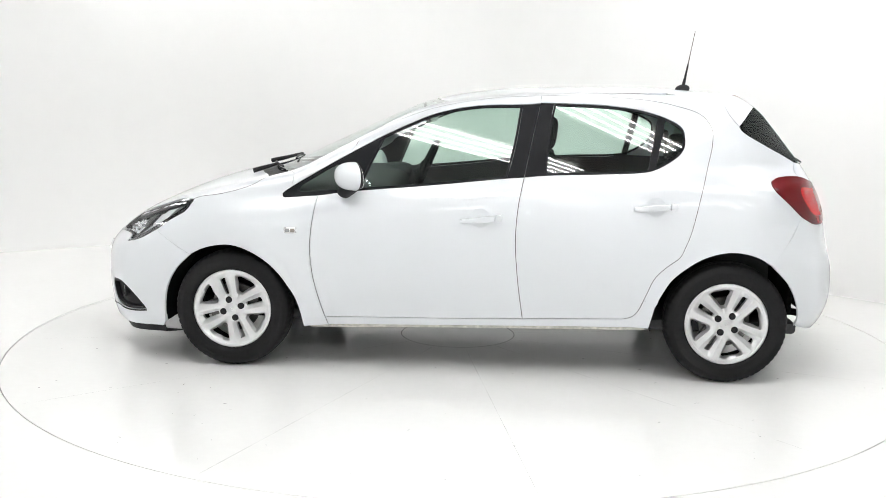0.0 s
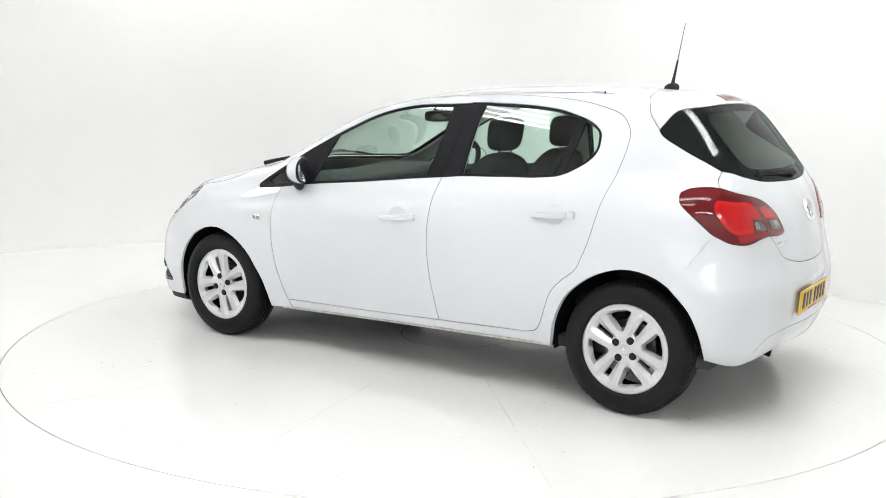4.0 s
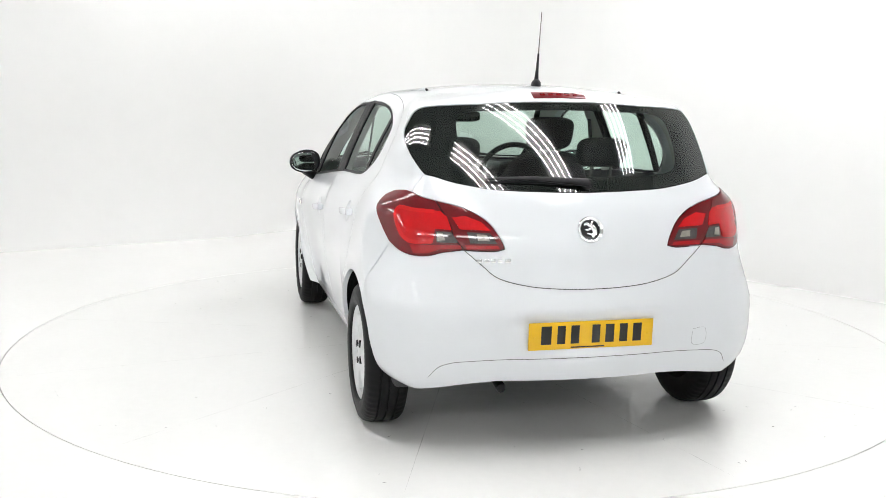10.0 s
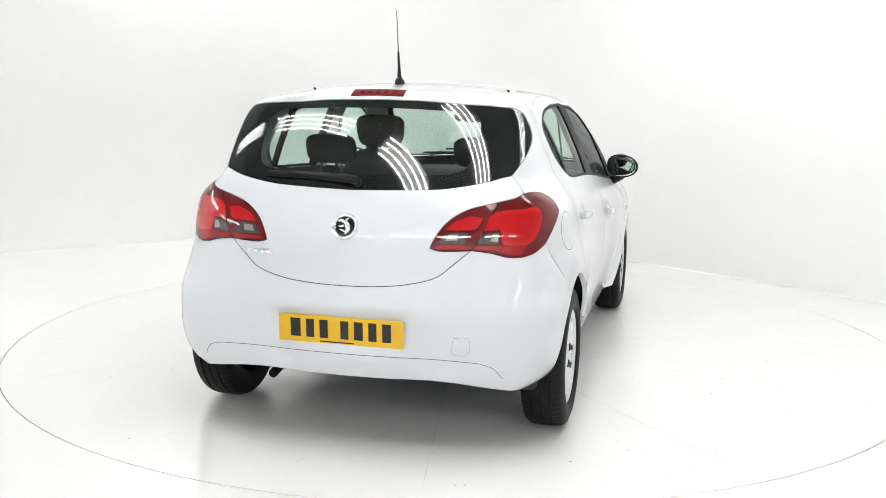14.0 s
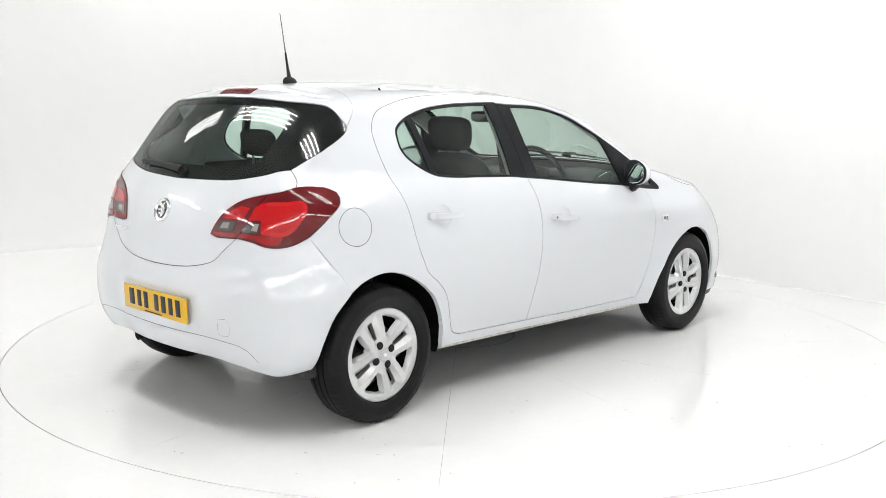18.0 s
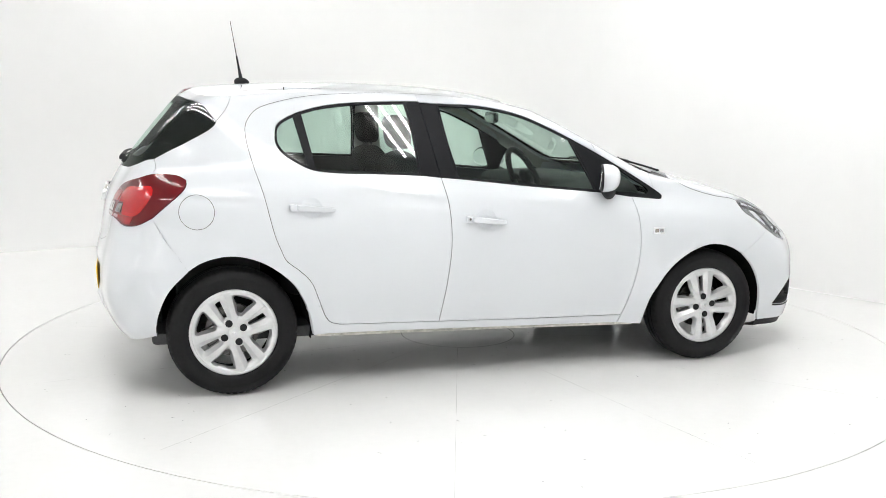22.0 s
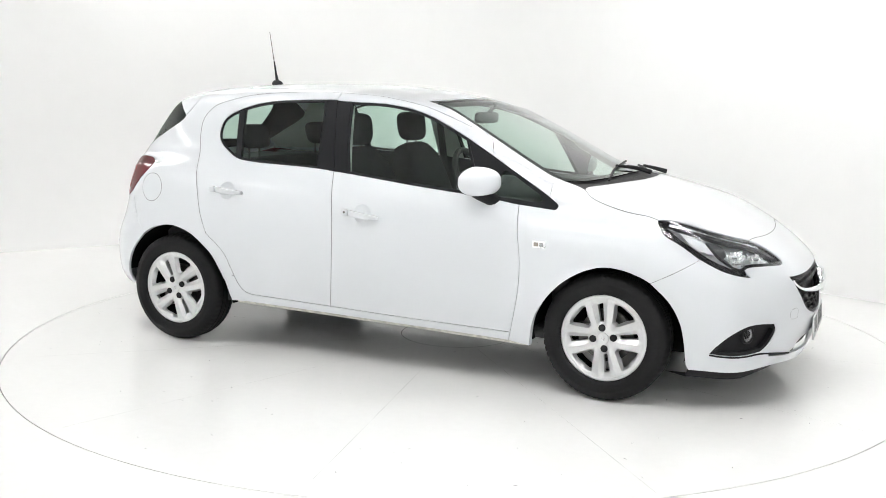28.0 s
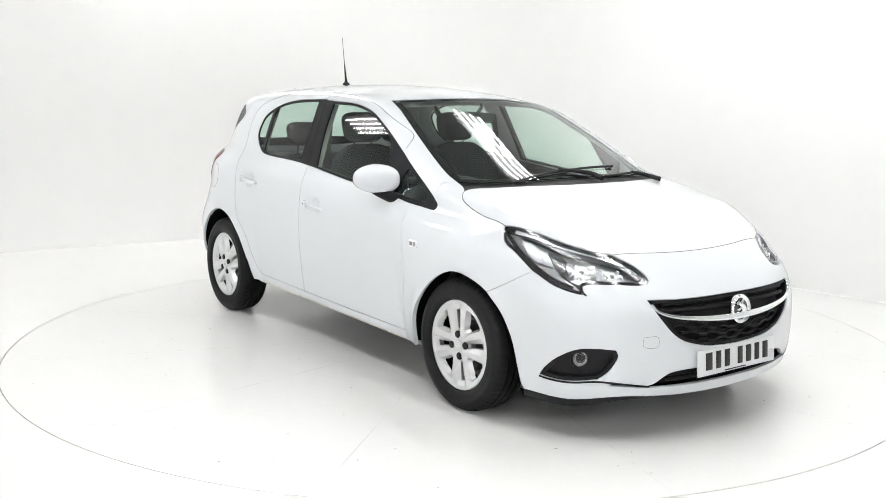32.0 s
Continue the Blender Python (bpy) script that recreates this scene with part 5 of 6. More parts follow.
    for pts, sunk in (([(1.568, -0.743, 0.817), (1.630, -0.719, 0.799), (1.669, -0.731, 0.758), (1.688, -0.737, 0.733), (1.660, -0.753, 0.739), (1.624, -0.759, 0.762)], 0.014),
                      ([(1.636, -0.718, 0.796), (1.682, -0.702, 0.777), (1.696, -0.709, 0.760), (1.727, -0.714, 0.725), (1.696, -0.734, 0.730), (1.674, -0.731, 0.760)], 0.022)):
        panel("light_guide", shape(pts), "nose", LAMP_WHITE, heads, mirror=True, step=0.012, sunk=sunk, gap=0.0005, depth=0.02)
    dark = [(1.682, -0.702, 0.777), (1.729, -0.671, 0.765), (1.758, -0.666, 0.745), (1.773, -0.683, 0.713), (1.762, -0.699, 0.705), (1.807, -0.687, 0.668), (1.840, -0.666, 0.656), (1.868, -0.662, 0.626), (1.825, -0.678, 0.658), (1.769, -0.705, 0.691), (1.728, -0.710, 0.729)]
    panel("lamp_divider", shape(dark), "nose", LAMP_DARK, heads, mirror=True, step=0.012, sunk=0.012, gap=0, depth=0.02)
    turn = [(1.671, -0.758, 0.721), (1.727, -0.720, 0.718), (1.772, -0.707, 0.684), (1.830, -0.687, 0.643), (1.815, -0.704, 0.638), (1.767, -0.733, 0.653), (1.711, -0.755, 0.681)]
    panel("turn_signal_cell", shape(turn), "nose", LAMP_GREY, heads, mirror=True, step=0.012, sunk=0.018, gap=0.0005, depth=0.02)
    brow = [(1.515, -0.744, 0.852), (1.639, -0.668, 0.826), (1.747, -0.586, 0.794), (1.841, -0.482, 0.758), (1.918, -0.432, 0.714), (1.958, -0.428, 0.684), (1.934, -0.462, 0.696), (1.878, -0.490, 0.732), (1.831, -0.554, 0.749), (1.779, -0.612, 0.763), (1.716, -0.659, 0.782), (1.642, -0.698, 0.807), (1.563, -0.735, 0.828)]
    panel("lamp_brow", shape(brow), "nose", LAMP_DARK, heads, mirror=True, step=0.014, sunk=0.014, gap=0.0005, depth=0.02)
    strip = N(left([(1.520, -0.744, 0.846), (1.600, -0.700, 0.828), (1.680, -0.655, 0.805), (1.750, -0.608, 0.783), (1.820, -0.540, 0.764), (1.880, -0.472, 0.735)]))
    seam("chrome_strip", strip, 0.018, LAMP_SILVER, heads, proud=-0.010, mirror=True)
    base = N(left([(1.805, -0.686, 0.671), (1.881, -0.601, 0.672), (1.935, -0.530, 0.668), (1.966, -0.470, 0.666)]))
    seam("chrome_strip", base, 0.012, LAMP_SILVER, heads, proud=-0.016, mirror=True)

    def reflectors(sgn, par):
        """Stepped bright plates of the two beams, each at its own slant, round a dark bulb shield."""
        rng = random.Random(5)
        for name, corners in (("low_beam", [(1.752, -0.668, 0.748), (1.832, -0.575, 0.742), (1.872, -0.602, 0.684), (1.800, -0.684, 0.682)]),
                              ("high_beam", [(1.850, -0.557, 0.732), (1.894, -0.496, 0.722), (1.948, -0.478, 0.676), (1.890, -0.585, 0.682)])):
            p = np.array(left(corners))
            nu, nv = (6, 3) if name == "low_beam" else (5, 3)
            for i in range(nu):
                for j in range(nv):
                    u, v = (i + 0.5) / nu, (j + 0.5) / nv
                    c = (p[0] * (1 - u) + p[1] * u) * (1 - v) + (p[3] * (1 - u) + p[2] * u) * v
                    n = normals(near([c, c + 0.01])[:1])[0]
                    c = c - n * (0.030 + 0.014 * (1 - (2 * u - 1) ** 2))
                    w = np.linalg.norm(p[1] - p[0]) / nu * 0.56
                    m = Matrix.Translation((c[0], c[1] * sgn, c[2])) @ Matrix.Rotation((math.atan2(0.55, 0.8) + (u - 0.5) * 0.9 + rng.uniform(-0.2, 0.2)) * sgn, 4, "Z") @ Matrix.Rotation(-0.25 + (v - 0.5) * 0.8 + rng.uniform(-0.2, 0.2), 4, "Y")
                    part("reflector_facet", put_at(m, box(-0.002, 0.002, -w, w, -0.0135, 0.0135, 0.0012)), LAMP_SILVER, par)
            c = p.mean(0)
            c = c - normals(near([c, c + 0.01])[:1])[0] * 0.030
            m = Matrix.Translation((c[0], c[1] * sgn, c[2])) @ Vector((0.90, 0.40 * sgn, 0.10)).to_track_quat("Z", "Y").to_matrix().to_4x4()
            part("bulb_shield", put_at(m, lathe([(0.0, 0.012), (0.005, 0.011), (0.007, 0.006), (0.007, -0.02)], 16, "z")), LAMP_GREY, par)
    mirrored(reflectors, heads)
    strip = N(left([(1.723, -0.732, 0.277), (1.815, -0.709, 0.267), (1.936, -0.645, 0.270), (2.00, -0.55, 0.258), (2.043, -0.45, 0.243)]))
    seam("lower_trim_strip", strip, 0.009, PLASTIC, car, proud=0.002, mirror=True)
    tow = F([(-0.495, 0.455), (-0.445, 0.457), (-0.435, 0.448), (-0.436, 0.418), (-0.446, 0.411), (-0.490, 0.413), (-0.498, 0.425), (-0.495, 0.455)])
    seam("tow_cover_joint", tow, 0.0012, GAP, car, closed=True)


def build_rear():
    N, T, S = near, on_top, on_side
    outer = [N(TAIL_LAMP_TOP), N(TAIL_LAMP_BACK), N(TAIL_LAMP_LOW), N(TAIL_LAMP_SPLIT)]
    lamps = panel("tail_lamp", outer, "tail", RED_DARK, car, mirror=True, step=0.015, gap=0.0015, depth=0.02, sunk=-0.003, label="red tail lamp")
    def shape(pts):
        return [N([a, b], 0.008) for a, b in zip(pts, pts[1:] + pts[:1])]

    def cell(name, pts, mat, par, lift):
        panel(name, shape(pts), "tail", mat, par, mirror=True, step=0.012, gap=0.0004, depth=0.003, sunk=-lift)
    cell("red_lens", [(-1.593, 0.733, 0.966), (-1.600, 0.716, 0.982), (-1.654, 0.668, 0.970), (-1.699, 0.578, 0.966), (-1.716, 0.556, 0.947), (-1.741, 0.541, 0.896), (-1.721, 0.603, 0.901), (-1.732, 0.612, 0.848), (-1.683, 0.691, 0.849), (-1.639, 0.725, 0.890), (-1.608, 0.737, 0.931)], RED_BRIGHT, lamps, 0.0045)
    guide = N([(-1.690, 0.600, 0.962), (-1.650, 0.672, 0.967), (-1.604, 0.722, 0.972), (-1.602, 0.734, 0.953), (-1.626, 0.730, 0.907), (-1.658, 0.714, 0.866), (-1.684, 0.691, 0.850), (-1.728, 0.617, 0.852)], 0.008)
    seam("light_guide", guide, 0.016, RED_GUIDE, lamps, proud=0.0056, mirror=True)
    cell("clear_cell", [(-1.724, 0.602, 0.893), (-1.744, 0.546, 0.891), (-1.758, 0.522, 0.857), (-1.760, 0.526, 0.849), (-1.737, 0.600, 0.850)], SMOKE, lamps, 0.0048)
    cell("turn_bulb", [(-1.727, 0.598, 0.888), (-1.734, 0.575, 0.886), (-1.744, 0.567, 0.858), (-1.736, 0.596, 0.856)], AMBER, lamps, 0.0060)
    cell("red_strip", [(-1.683, 0.695, 0.838), (-1.737, 0.604, 0.841), (-1.764, 0.512, 0.841), (-1.769, 0.506, 0.827), (-1.747, 0.592, 0.824), (-1.732, 0.634, 0.807), (-1.700, 0.683, 0.804)], RED_MID, lamps, 0.0045)
    inner = [N(GATE_LAMP_TOP), N(GATE_LAMP_LOW), N(TAIL_LAMP_SPLIT)]
    gl = panel("tailgate_lamp", inner, "tail", RED_DARK, gate, mirror=True, step=0.015, gap=0.0015, depth=0.02, sunk=-0.003, label="red tail lamp")
    cell("red_lens", [(-1.724, 0.538, 0.944), (-1.730, 0.488, 0.950), (-1.749, 0.428, 0.928), (-1.767, 0.394, 0.895), (-1.751, 0.501, 0.898), (-1.747, 0.514, 0.902)], RED_BRIGHT, gl, 0.0045)
    cell("clear_cell", [(-1.756, 0.486, 0.890), (-1.769, 0.397, 0.887), (-1.784, 0.370, 0.846), (-1.770, 0.476, 0.848)], SMOKE, gl, 0.0048)
    cell("reverse_bulb", [(-1.763, 0.450, 0.882), (-1.769, 0.410, 0.880), (-1.778, 0.398, 0.856), (-1.771, 0.446, 0.857)], AMBER, gl, 0.0060)
    cell("red_strip", [(-1.768, 0.496, 0.842), (-1.784, 0.368, 0.839), (-1.788, 0.362, 0.826), (-1.775, 0.490, 0.826)], RED_MID, gl, 0.0045)
    # high brake lamp in the spoiler's edge
    def brake_strip(y0, y1, f0, f1):
        ys = np.linspace(y0, y1, 9)
        lo, hi = N([(-1.424, 0.0, 1.404), (-1.423, 0.116, 1.402)]), N([(-1.376, 0.0, 1.432), (-1.373, 0.116, 1.430)])
        row = [np.stack([np.interp(np.abs(ys), h[:, 1], h[:, i]) for i in range(3)], 1) * [1, 0, 1] + ys[:, None] * [0, 1, 0] for h in (lo, hi)]
        a, b = row[0] + (row[1] - row[0]) * f0, row[0] + (row[1] - row[0]) * f1
        return np.vstack([near(a), near(b[::-1]), near([a[0] * 0.5 + b[0] * 0.5, a[0]])])
    hi = panel("high_brake_lamp", [brake_strip(-0.116, 0.116, 0.0, 1.0)], "tail", RED_DARK, gate, step=0.012, gap=0, sunk=-0.003, depth=0.012, label="dark red high brake lamp")
    for i in range(5):
        y = -0.072 + i * 0.036
        panel("brake_led", [brake_strip(y - 0.011, y + 0.011, 0.3, 0.62)], "tail", RED_LED, hi, step=0.008, gap=0, sunk=-0.0045, depth=0.003)
    badge("rear_badge", (-1.807, 0.0, 0.898), (-1, 0, 0.36), gate, 0.054)
    # model lettering as plain chrome bars
    for i, w in enumerate((0.020, 0.024, 0.020, 0.018, 0.024)):
        y = 0.452 - i * 0.027
        p = on_back([(y - w / 2, 0.782), (y - w / 2, 0.783)])[0]
        part("badge_bar", box(p[0] - 0.003, p[0] + 0.004, p[1] - w / 2, p[1] + w / 2, p[2] - 0.008, p[2] + 0.008, 0.0015), CHROME, gate)
    number_plate("rear_number_plate", (-1.858, 0.0, 0.491), 180, 3, YELLOW, car, YELLOW)
    line = N([(-1.785, 0.640, 0.318), (-1.800, 0.605, 0.368), (-1.812, 0.560, 0.388), (-1.826, 0.48, 0.396), (-1.850, 0.30, 0.401), (-1.872, 0.0, 0.402)])
    seam("bumper_insert_joint", np.vstack([line, flip(line)]), 0.0024, GAP, car, proud=0.0030)
    sq = on_back([(-0.450, 0.489), (-0.508, 0.489), (-0.508, 0.427), (-0.450, 0.427), (-0.450, 0.489)])
    seam("tow_cover_joint", sq, 0.0009, GAP, car, proud=0.0014)
    # fuel flap, right side only
    a = np.array([(-1.410 + 0.078 * math.cos(w), 0.870 + 0.078 * math.sin(w)) for w in np.linspace(0, 2 * math.pi, 73)])
    o = shoot(np.stack([a[:, 0], np.full(73, 1.3), a[:, 1]], 1), [0.0, -1.0, 0.0], 1.0)
    flap = (o * [1, -1, 1])[::-1]
    seam("fuel_flap_joint", flap[:-1], 0.0026, GAP, car, closed=True, proud=0.0016)


build_front()
build_rear()


# ---- mirrors, handles, side lamps, aerial ----
def build_side_fittings(sgn, doors):
    fd, rd = doors

    def fix(bm):
        return reflect(bm) if sgn == -1 else bm

    def thin(p):
        return (p[0] - 0.42 * p[1], p[1], p[2] * (1 - 0.25 * max(p[1] / 0.105, 0)))

    def housing(p):
        x, y, z = p
        x = x * (1.0 - 0.16 * (y / 0.105)) if x > 0 else x * 0.12
        return thin((x, y, z))
    mirror = part("door_mirror", fix(pillow(0.603, 0.868, 1.003, 0.098, 0.097, 0.072, 0.80, 0.85, 36, 24, housing)), PAINT, fd, "white door mirror")
    part("mirror_rim", fix(pillow(0.596, 0.868, 1.003, 0.012, 0.0955, 0.0705, 0.78, 0.75, 32, 16, thin)), PLASTIC, mirror)

    def tilted(p):
        x, y, z = thin(p)
        return (x + 0.10 * z, y, z)
    part("mirror_glass", fix(pillow(0.584, 0.868, 1.003, 0.004, 0.083, 0.060, 0.72, 0.5, 28, 10, tilted)), MIRROR, mirror, "mirror glass")
    part("mirror_foot", fix(rod([(0.690, 0.775, 0.905), (0.670, 0.815, 0.918), (0.640, 0.850, 0.945), (0.62, 0.87, 0.965)], [0.030, 0.034, 0.040, 0.044], 12, flat=0.75)), PLASTIC, mirror, "black mirror foot")
    # handles follow the belt's slope
    for door, x0, x1, z0, z1 in ((fd, -0.131, 0.080, 0.812, 0.792), (rd, -0.990, -0.775, 0.884, 0.870)):
        c = on_side([(x0, z0), (x1, z1)])
        a, b = c[0], c[-1]
        slope, yaw = (b[2] - a[2]) / (b[0] - a[0]), (b[1] - a[1]) / (b[0] - a[0])

        def grip(u0, u1, tall, front, bow, thick):
            """A flat bar along the handle's line, bowed outwards."""
            cx, hl = a[0] + (b[0] - a[0]) * (u0 + u1) / 2, (b[0] - a[0]) * (u1 - u0) / 2
            cy, cz = a[1] + yaw * (cx - a[0]), a[2] + slope * (cx - a[0])

            def form(p):
                u = p[0] / hl
                return (p[0], p[1] + bow * (1 - u * u) + yaw * p[0], p[2] * (1 - front * (u + 1) / 2) + slope * p[0])
            return pillow(cx, cy + thick, cz, hl, thick, tall, 0.32, 0.3, 40, 14, form)
        h = part("door_handle", fix(grip(0.165, 1.0, 0.0165, 0.36, 0.013, 0.0115)), PAINT, door)
        part("handle_cap", fix(grip(0.0, 0.158, 0.0165, 0.0, 0.0, 0.0140)), PAINT, h)
        # hollow behind the handle
        bx, bz = (-0.020, 0.808) if door is fd else (-0.885, 0.878)
        bm = bmesh.new()
        rings = []
        for k in (1.06, 0.9, 0.7, 0.5, 0.25):
            o = bowl_edge(bx, bz, BOWL * k)[:-1]
            o = o - [0, 0.0012 + 0.006 * max(1 - k ** 3, 0), 0]
            rings.append([bm.verts.new(tuple(p)) for p in o])
        for q, r in zip(rings, rings[1:]):
            for i in range(40):
                j = (i + 1) % 40
                bm.faces.new((q[i], q[j], r[j], r[i]))
        bm.faces.new(rings[-1])
        bmesh.ops.recalc_face_normals(bm, faces=bm.faces)
        part("handle_bowl", fix(bm), PAINT, door)
        if door is fd and sgn == -1:
            part("key_lock", fix(lathe([(0.0, 0.0300), (0.006, 0.0295), (0.0075, 0.020)], 14, "y", centre=(a[0] + 0.018, a[1], a[2]))), STEEL, h)
    # side indicator
    p = on_side([(0.938, 0.725), (0.94, 0.725)])[0]
    ind = part("side_indicator", fix(box(p[0] - 0.033, p[0] + 0.033, p[1] - 0.004, p[1] + 0.005, p[2] - 0.017, p[2] + 0.017, 0.004)), LAMP_SILVER, car, "clear side indicator with chrome edge")
    part("indicator_bulb", fix(box(p[0] - 0.024, p[0] - 0.002, p[1] + 0.004, p[1] + 0.0065, p[2] - 0.009, p[2] + 0.009, 0.002)), AMBER, ind)
    part("indicator_bulb", fix(box(p[0] + 0.004, p[0] + 0.024, p[1] + 0.004, p[1] + 0.0065, p[2] - 0.009, p[2] + 0.009, 0.002)), LAMP_GREY, ind)
    # dark end of the roof strip
    seam("roof_strip_end", on_top([(-0.70, 0.4905), (-0.85, 0.480), (-1.00, 0.463)]) * [1, sgn, 1], 0.012, BLACK_SATIN, car, proud=0.002)
    q = on_top([(-0.955, 0.470), (-0.80, 0.484)])[[0, -1]] * [1, sgn, 1]
    clip = part("roof_strip_clip", rod([tuple(q[0] + [0, 0, 0.004]), tuple(q[0] * 0.8 + q[1] * 0.2 + [0, 0, 0.005]), tuple(q[1] - [0, 0, 0.003])], [0.011, 0.011, 0.004], 10, flat=0.6), PAINT, car)
    part("clip_end", rod([tuple(q[0] + [-0.003, 0, 0.005]), tuple(q[0] + [0.0005, 0, 0.005])], 0.0095, 10, flat=0.6), BLACK_SATIN, clip)
    # roof strip along the joint
    seam("roof_strip", on_top(ROOF_SIDE) * [1, sgn, 1], 0.010, PAINT, car, proud=0.001)


for sgn, k in ((1, 0), (-1, 1)):
    build_side_fittings(sgn, (front_doors[k], rear_doors[k]))

aerial = part("aerial_base", pillow(-1.105, 0, 1.462, 0.040, 0.020, 0.026, 1.0, 1.0, 24, 12, lambda p: (p[0] - 0.25 * max(p[2], 0), p[1], p[2])), PLASTIC, car, "black roof aerial")
part("aerial_mast", rod([(-1.108, 0, 1.475), (-1.118, 0, 1.53), (-1.130, 0, 1.60)], [0.011, 0.0065, 0.0045], 10), PLASTIC, aerial)
part("aerial_whip", rod([(-1.130, 0, 1.60), (-1.145, 0, 1.69), (-1.160, 0, 1.78)], [0.0028, 0.0022, 0.0018], 8), STEEL, aerial)


# ---- cabin ----
def build_cabin():
    S, T, N = on_side, on_top, near
    panel("door_trim", [S(GAP_B), S(BELT_FRONT), S(GAP_FRONT), S(DOOR_LOW)], "flank", TRIM, front_doors, mirror=True, sunk=0.055, gap=-0.02, depth=0.0, step=0.06, label="dark grey door lining")
    panel("door_trim", [S(GAP_B), S(BELT_REAR[:5]), S([(-0.88, 1.05), (-1.13, 1.05)]), S(GAP_REAR_LOW)[::-1], S(DOOR_LOW_REAR)[::-1]], "flank", TRIM, rear_doors, mirror=True, sunk=0.055, gap=-0.02, depth=0.0, step=0.06, label="dark grey door lining")
    roof = np.vstack([T(SCREEN_TOP), T(ROOF_SIDE), T(ROOF_BACK)[::-1]])
    panel("headlining", [roof, flip(roof)], "top", LIGHT_TRIM, car, step=0.1, sunk=0.035, gap=-0.03, depth=0.0, label="pale grey headlining")
    pillar = [N([(0.945, 0.705, 0.985), (0.985, 0.652, 1.010)]), T(SCREEN_SIDE)[::-1], T(ROOF_SIDE), N(GATE_SIDE), N(GATE_GLASS_SIDE), S([(-1.55, 1.06), (-1.14, 1.06)]), S(GAP_REAR_TOP), S(GAP_FRONT_TOP), S(SAIL_TOP[:3])]
    panel("pillar_trim", pillar, "flank", LIGHT_TRIM, car, mirror=True, sunk=0.03, gap=-0.008, depth=0.0, step=0.05, label="pale grey pillar lining")
    panel("belt_pillar_trim", [S([(-0.36, 1.38), (-0.215, 1.37)]), S([(-0.215, 1.37), (-0.15, 1.003)]), S([(-0.15, 1.003), (-0.33, 1.02)]), S([(-0.33, 1.02), (-0.36, 1.38)])], "flank", LIGHT_TRIM, car, mirror=True, sunk=0.04, gap=0, depth=0.0, step=0.05, label="pale grey pillar lining")
    # tub and luggage cover
    bm = box(-1.62, 1.0, -0.74, 0.74, 0.24, 0.30, 0.02)
    box(0.95, 1.05, -0.70, 0.70, 0.25, 0.88, 0.02, bm=bm)
    part("cabin_floor", bm, TRIM, car)
    part("luggage_cover", box(-1.62, -1.08, -0.54, 0.54, 0.985, 1.005, 0.008), TRIM, car, "dark luggage cover")
    part("luggage_side", box(-1.50, -1.10, 0.54, 0.60, 0.30, 1.02, 0.02), TRIM, car)
    part("luggage_side", box(-1.50, -1.10, -0.60, -0.54, 0.30, 1.02, 0.02), TRIM, car)
    part("luggage_back", box(-1.66, -1.62, -0.48, 0.48, 0.60, 1.00, 0.015), TRIM, car)

    # dashboard
    def dash_shape(p):
        x, y, z = p
        return (x - 0.10 * max(z, 0) - 0.05 * (y / 0.66) ** 2, y, z + (0.03 * math.exp(-((y + 0.36) / 0.18) ** 2) if z > 0 else 0))
    dash = part("dashboard", pillow(0.76, 0, 0.845, 0.27, 0.66, 0.115, 0.45, 0.3, 48, 20, dash_shape), TRIM, car, "dark grey dashboard")
    part("instrument_hood", pillow(0.56, -0.36, 0.945, 0.10, 0.17, 0.050, 0.8, 0.7, 28, 12), TRIM, dash)
    part("centre_screen", box(0.508, 0.520, -0.12, 0.12, 0.83, 0.93, 0.006), BLACK_GLOSS, dash)
    for y in (-0.62, -0.17, 0.17, 0.62):
        bm = lathe([(0.020, 0.0), (0.034, 0.004), (0.040, 0.0)], 20, "x", centre=(0.512 + (0.03 if abs(y) > 0.5 else 0), y, 0.90))
        part("air_vent", bm, CHROME, dash)
    part("centre_console", box(-0.15, 0.55, -0.11, 0.11, 0.30, 0.62, 0.04), TRIM, car)
    part("gear_lever", rod([(0.30, 0, 0.60), (0.27, 0, 0.72), (0.27, 0, 0.76)], [0.012, 0.012, 0.026], 12), TRIM, car)

    # steering wheel on the right
    m = pose(0.385, -0.36, 0.955, 0, -24, 0)
    bm = bmesh.new()
    seg, ring = 48, []
    for i in range(seg):
        w = 2 * math.pi * i / seg
        row = []
        for k in range(12):
            a = 2 * math.pi * k / 12
            rr = 0.182 + 0.0165 * math.cos(a)
            row.append(bm.verts.new((0.0165 * math.sin(a), rr * math.cos(w), rr * math.sin(w))))
        ring.append(row)
    for i in range(seg):
        for k in range(12):
            bm.faces.new((ring[i][k], ring[i][(k + 1) % 12], ring[(i + 1) % seg][(k + 1) % 12], ring[(i + 1) % seg][k]))
    bmesh.ops.recalc_face_normals(bm, faces=bm.faces)
    bmesh.ops.transform(bm, matrix=m, verts=bm.verts)
    sw = part("steering_wheel", bm, PLASTIC, car, "black steering wheel")
    for pts in ([(0, -0.17, 0.01), (0.02, -0.06, 0.0)], [(0, 0.17, 0.01), (0.02, 0.06, 0.0)], [(0, 0, -0.17), (0.02, 0, -0.05)]):
        bm = rod(pts, 0.017, 10)
        bmesh.ops.transform(bm, matrix=m, verts=bm.verts)
        part("spoke", bm, PLASTIC, sw)
    bm = pillow(0.015, 0, -0.01, 0.025, 0.075, 0.065, 0.6, 0.7)
    bmesh.ops.transform(bm, matrix=m, verts=bm.verts)
    part("wheel_hub", bm, PLASTIC, sw)
    part("steering_column", rod([(0.40, -0.36, 0.945), (0.62, -0.36, 0.84)], 0.05, 14), TRIM, sw)
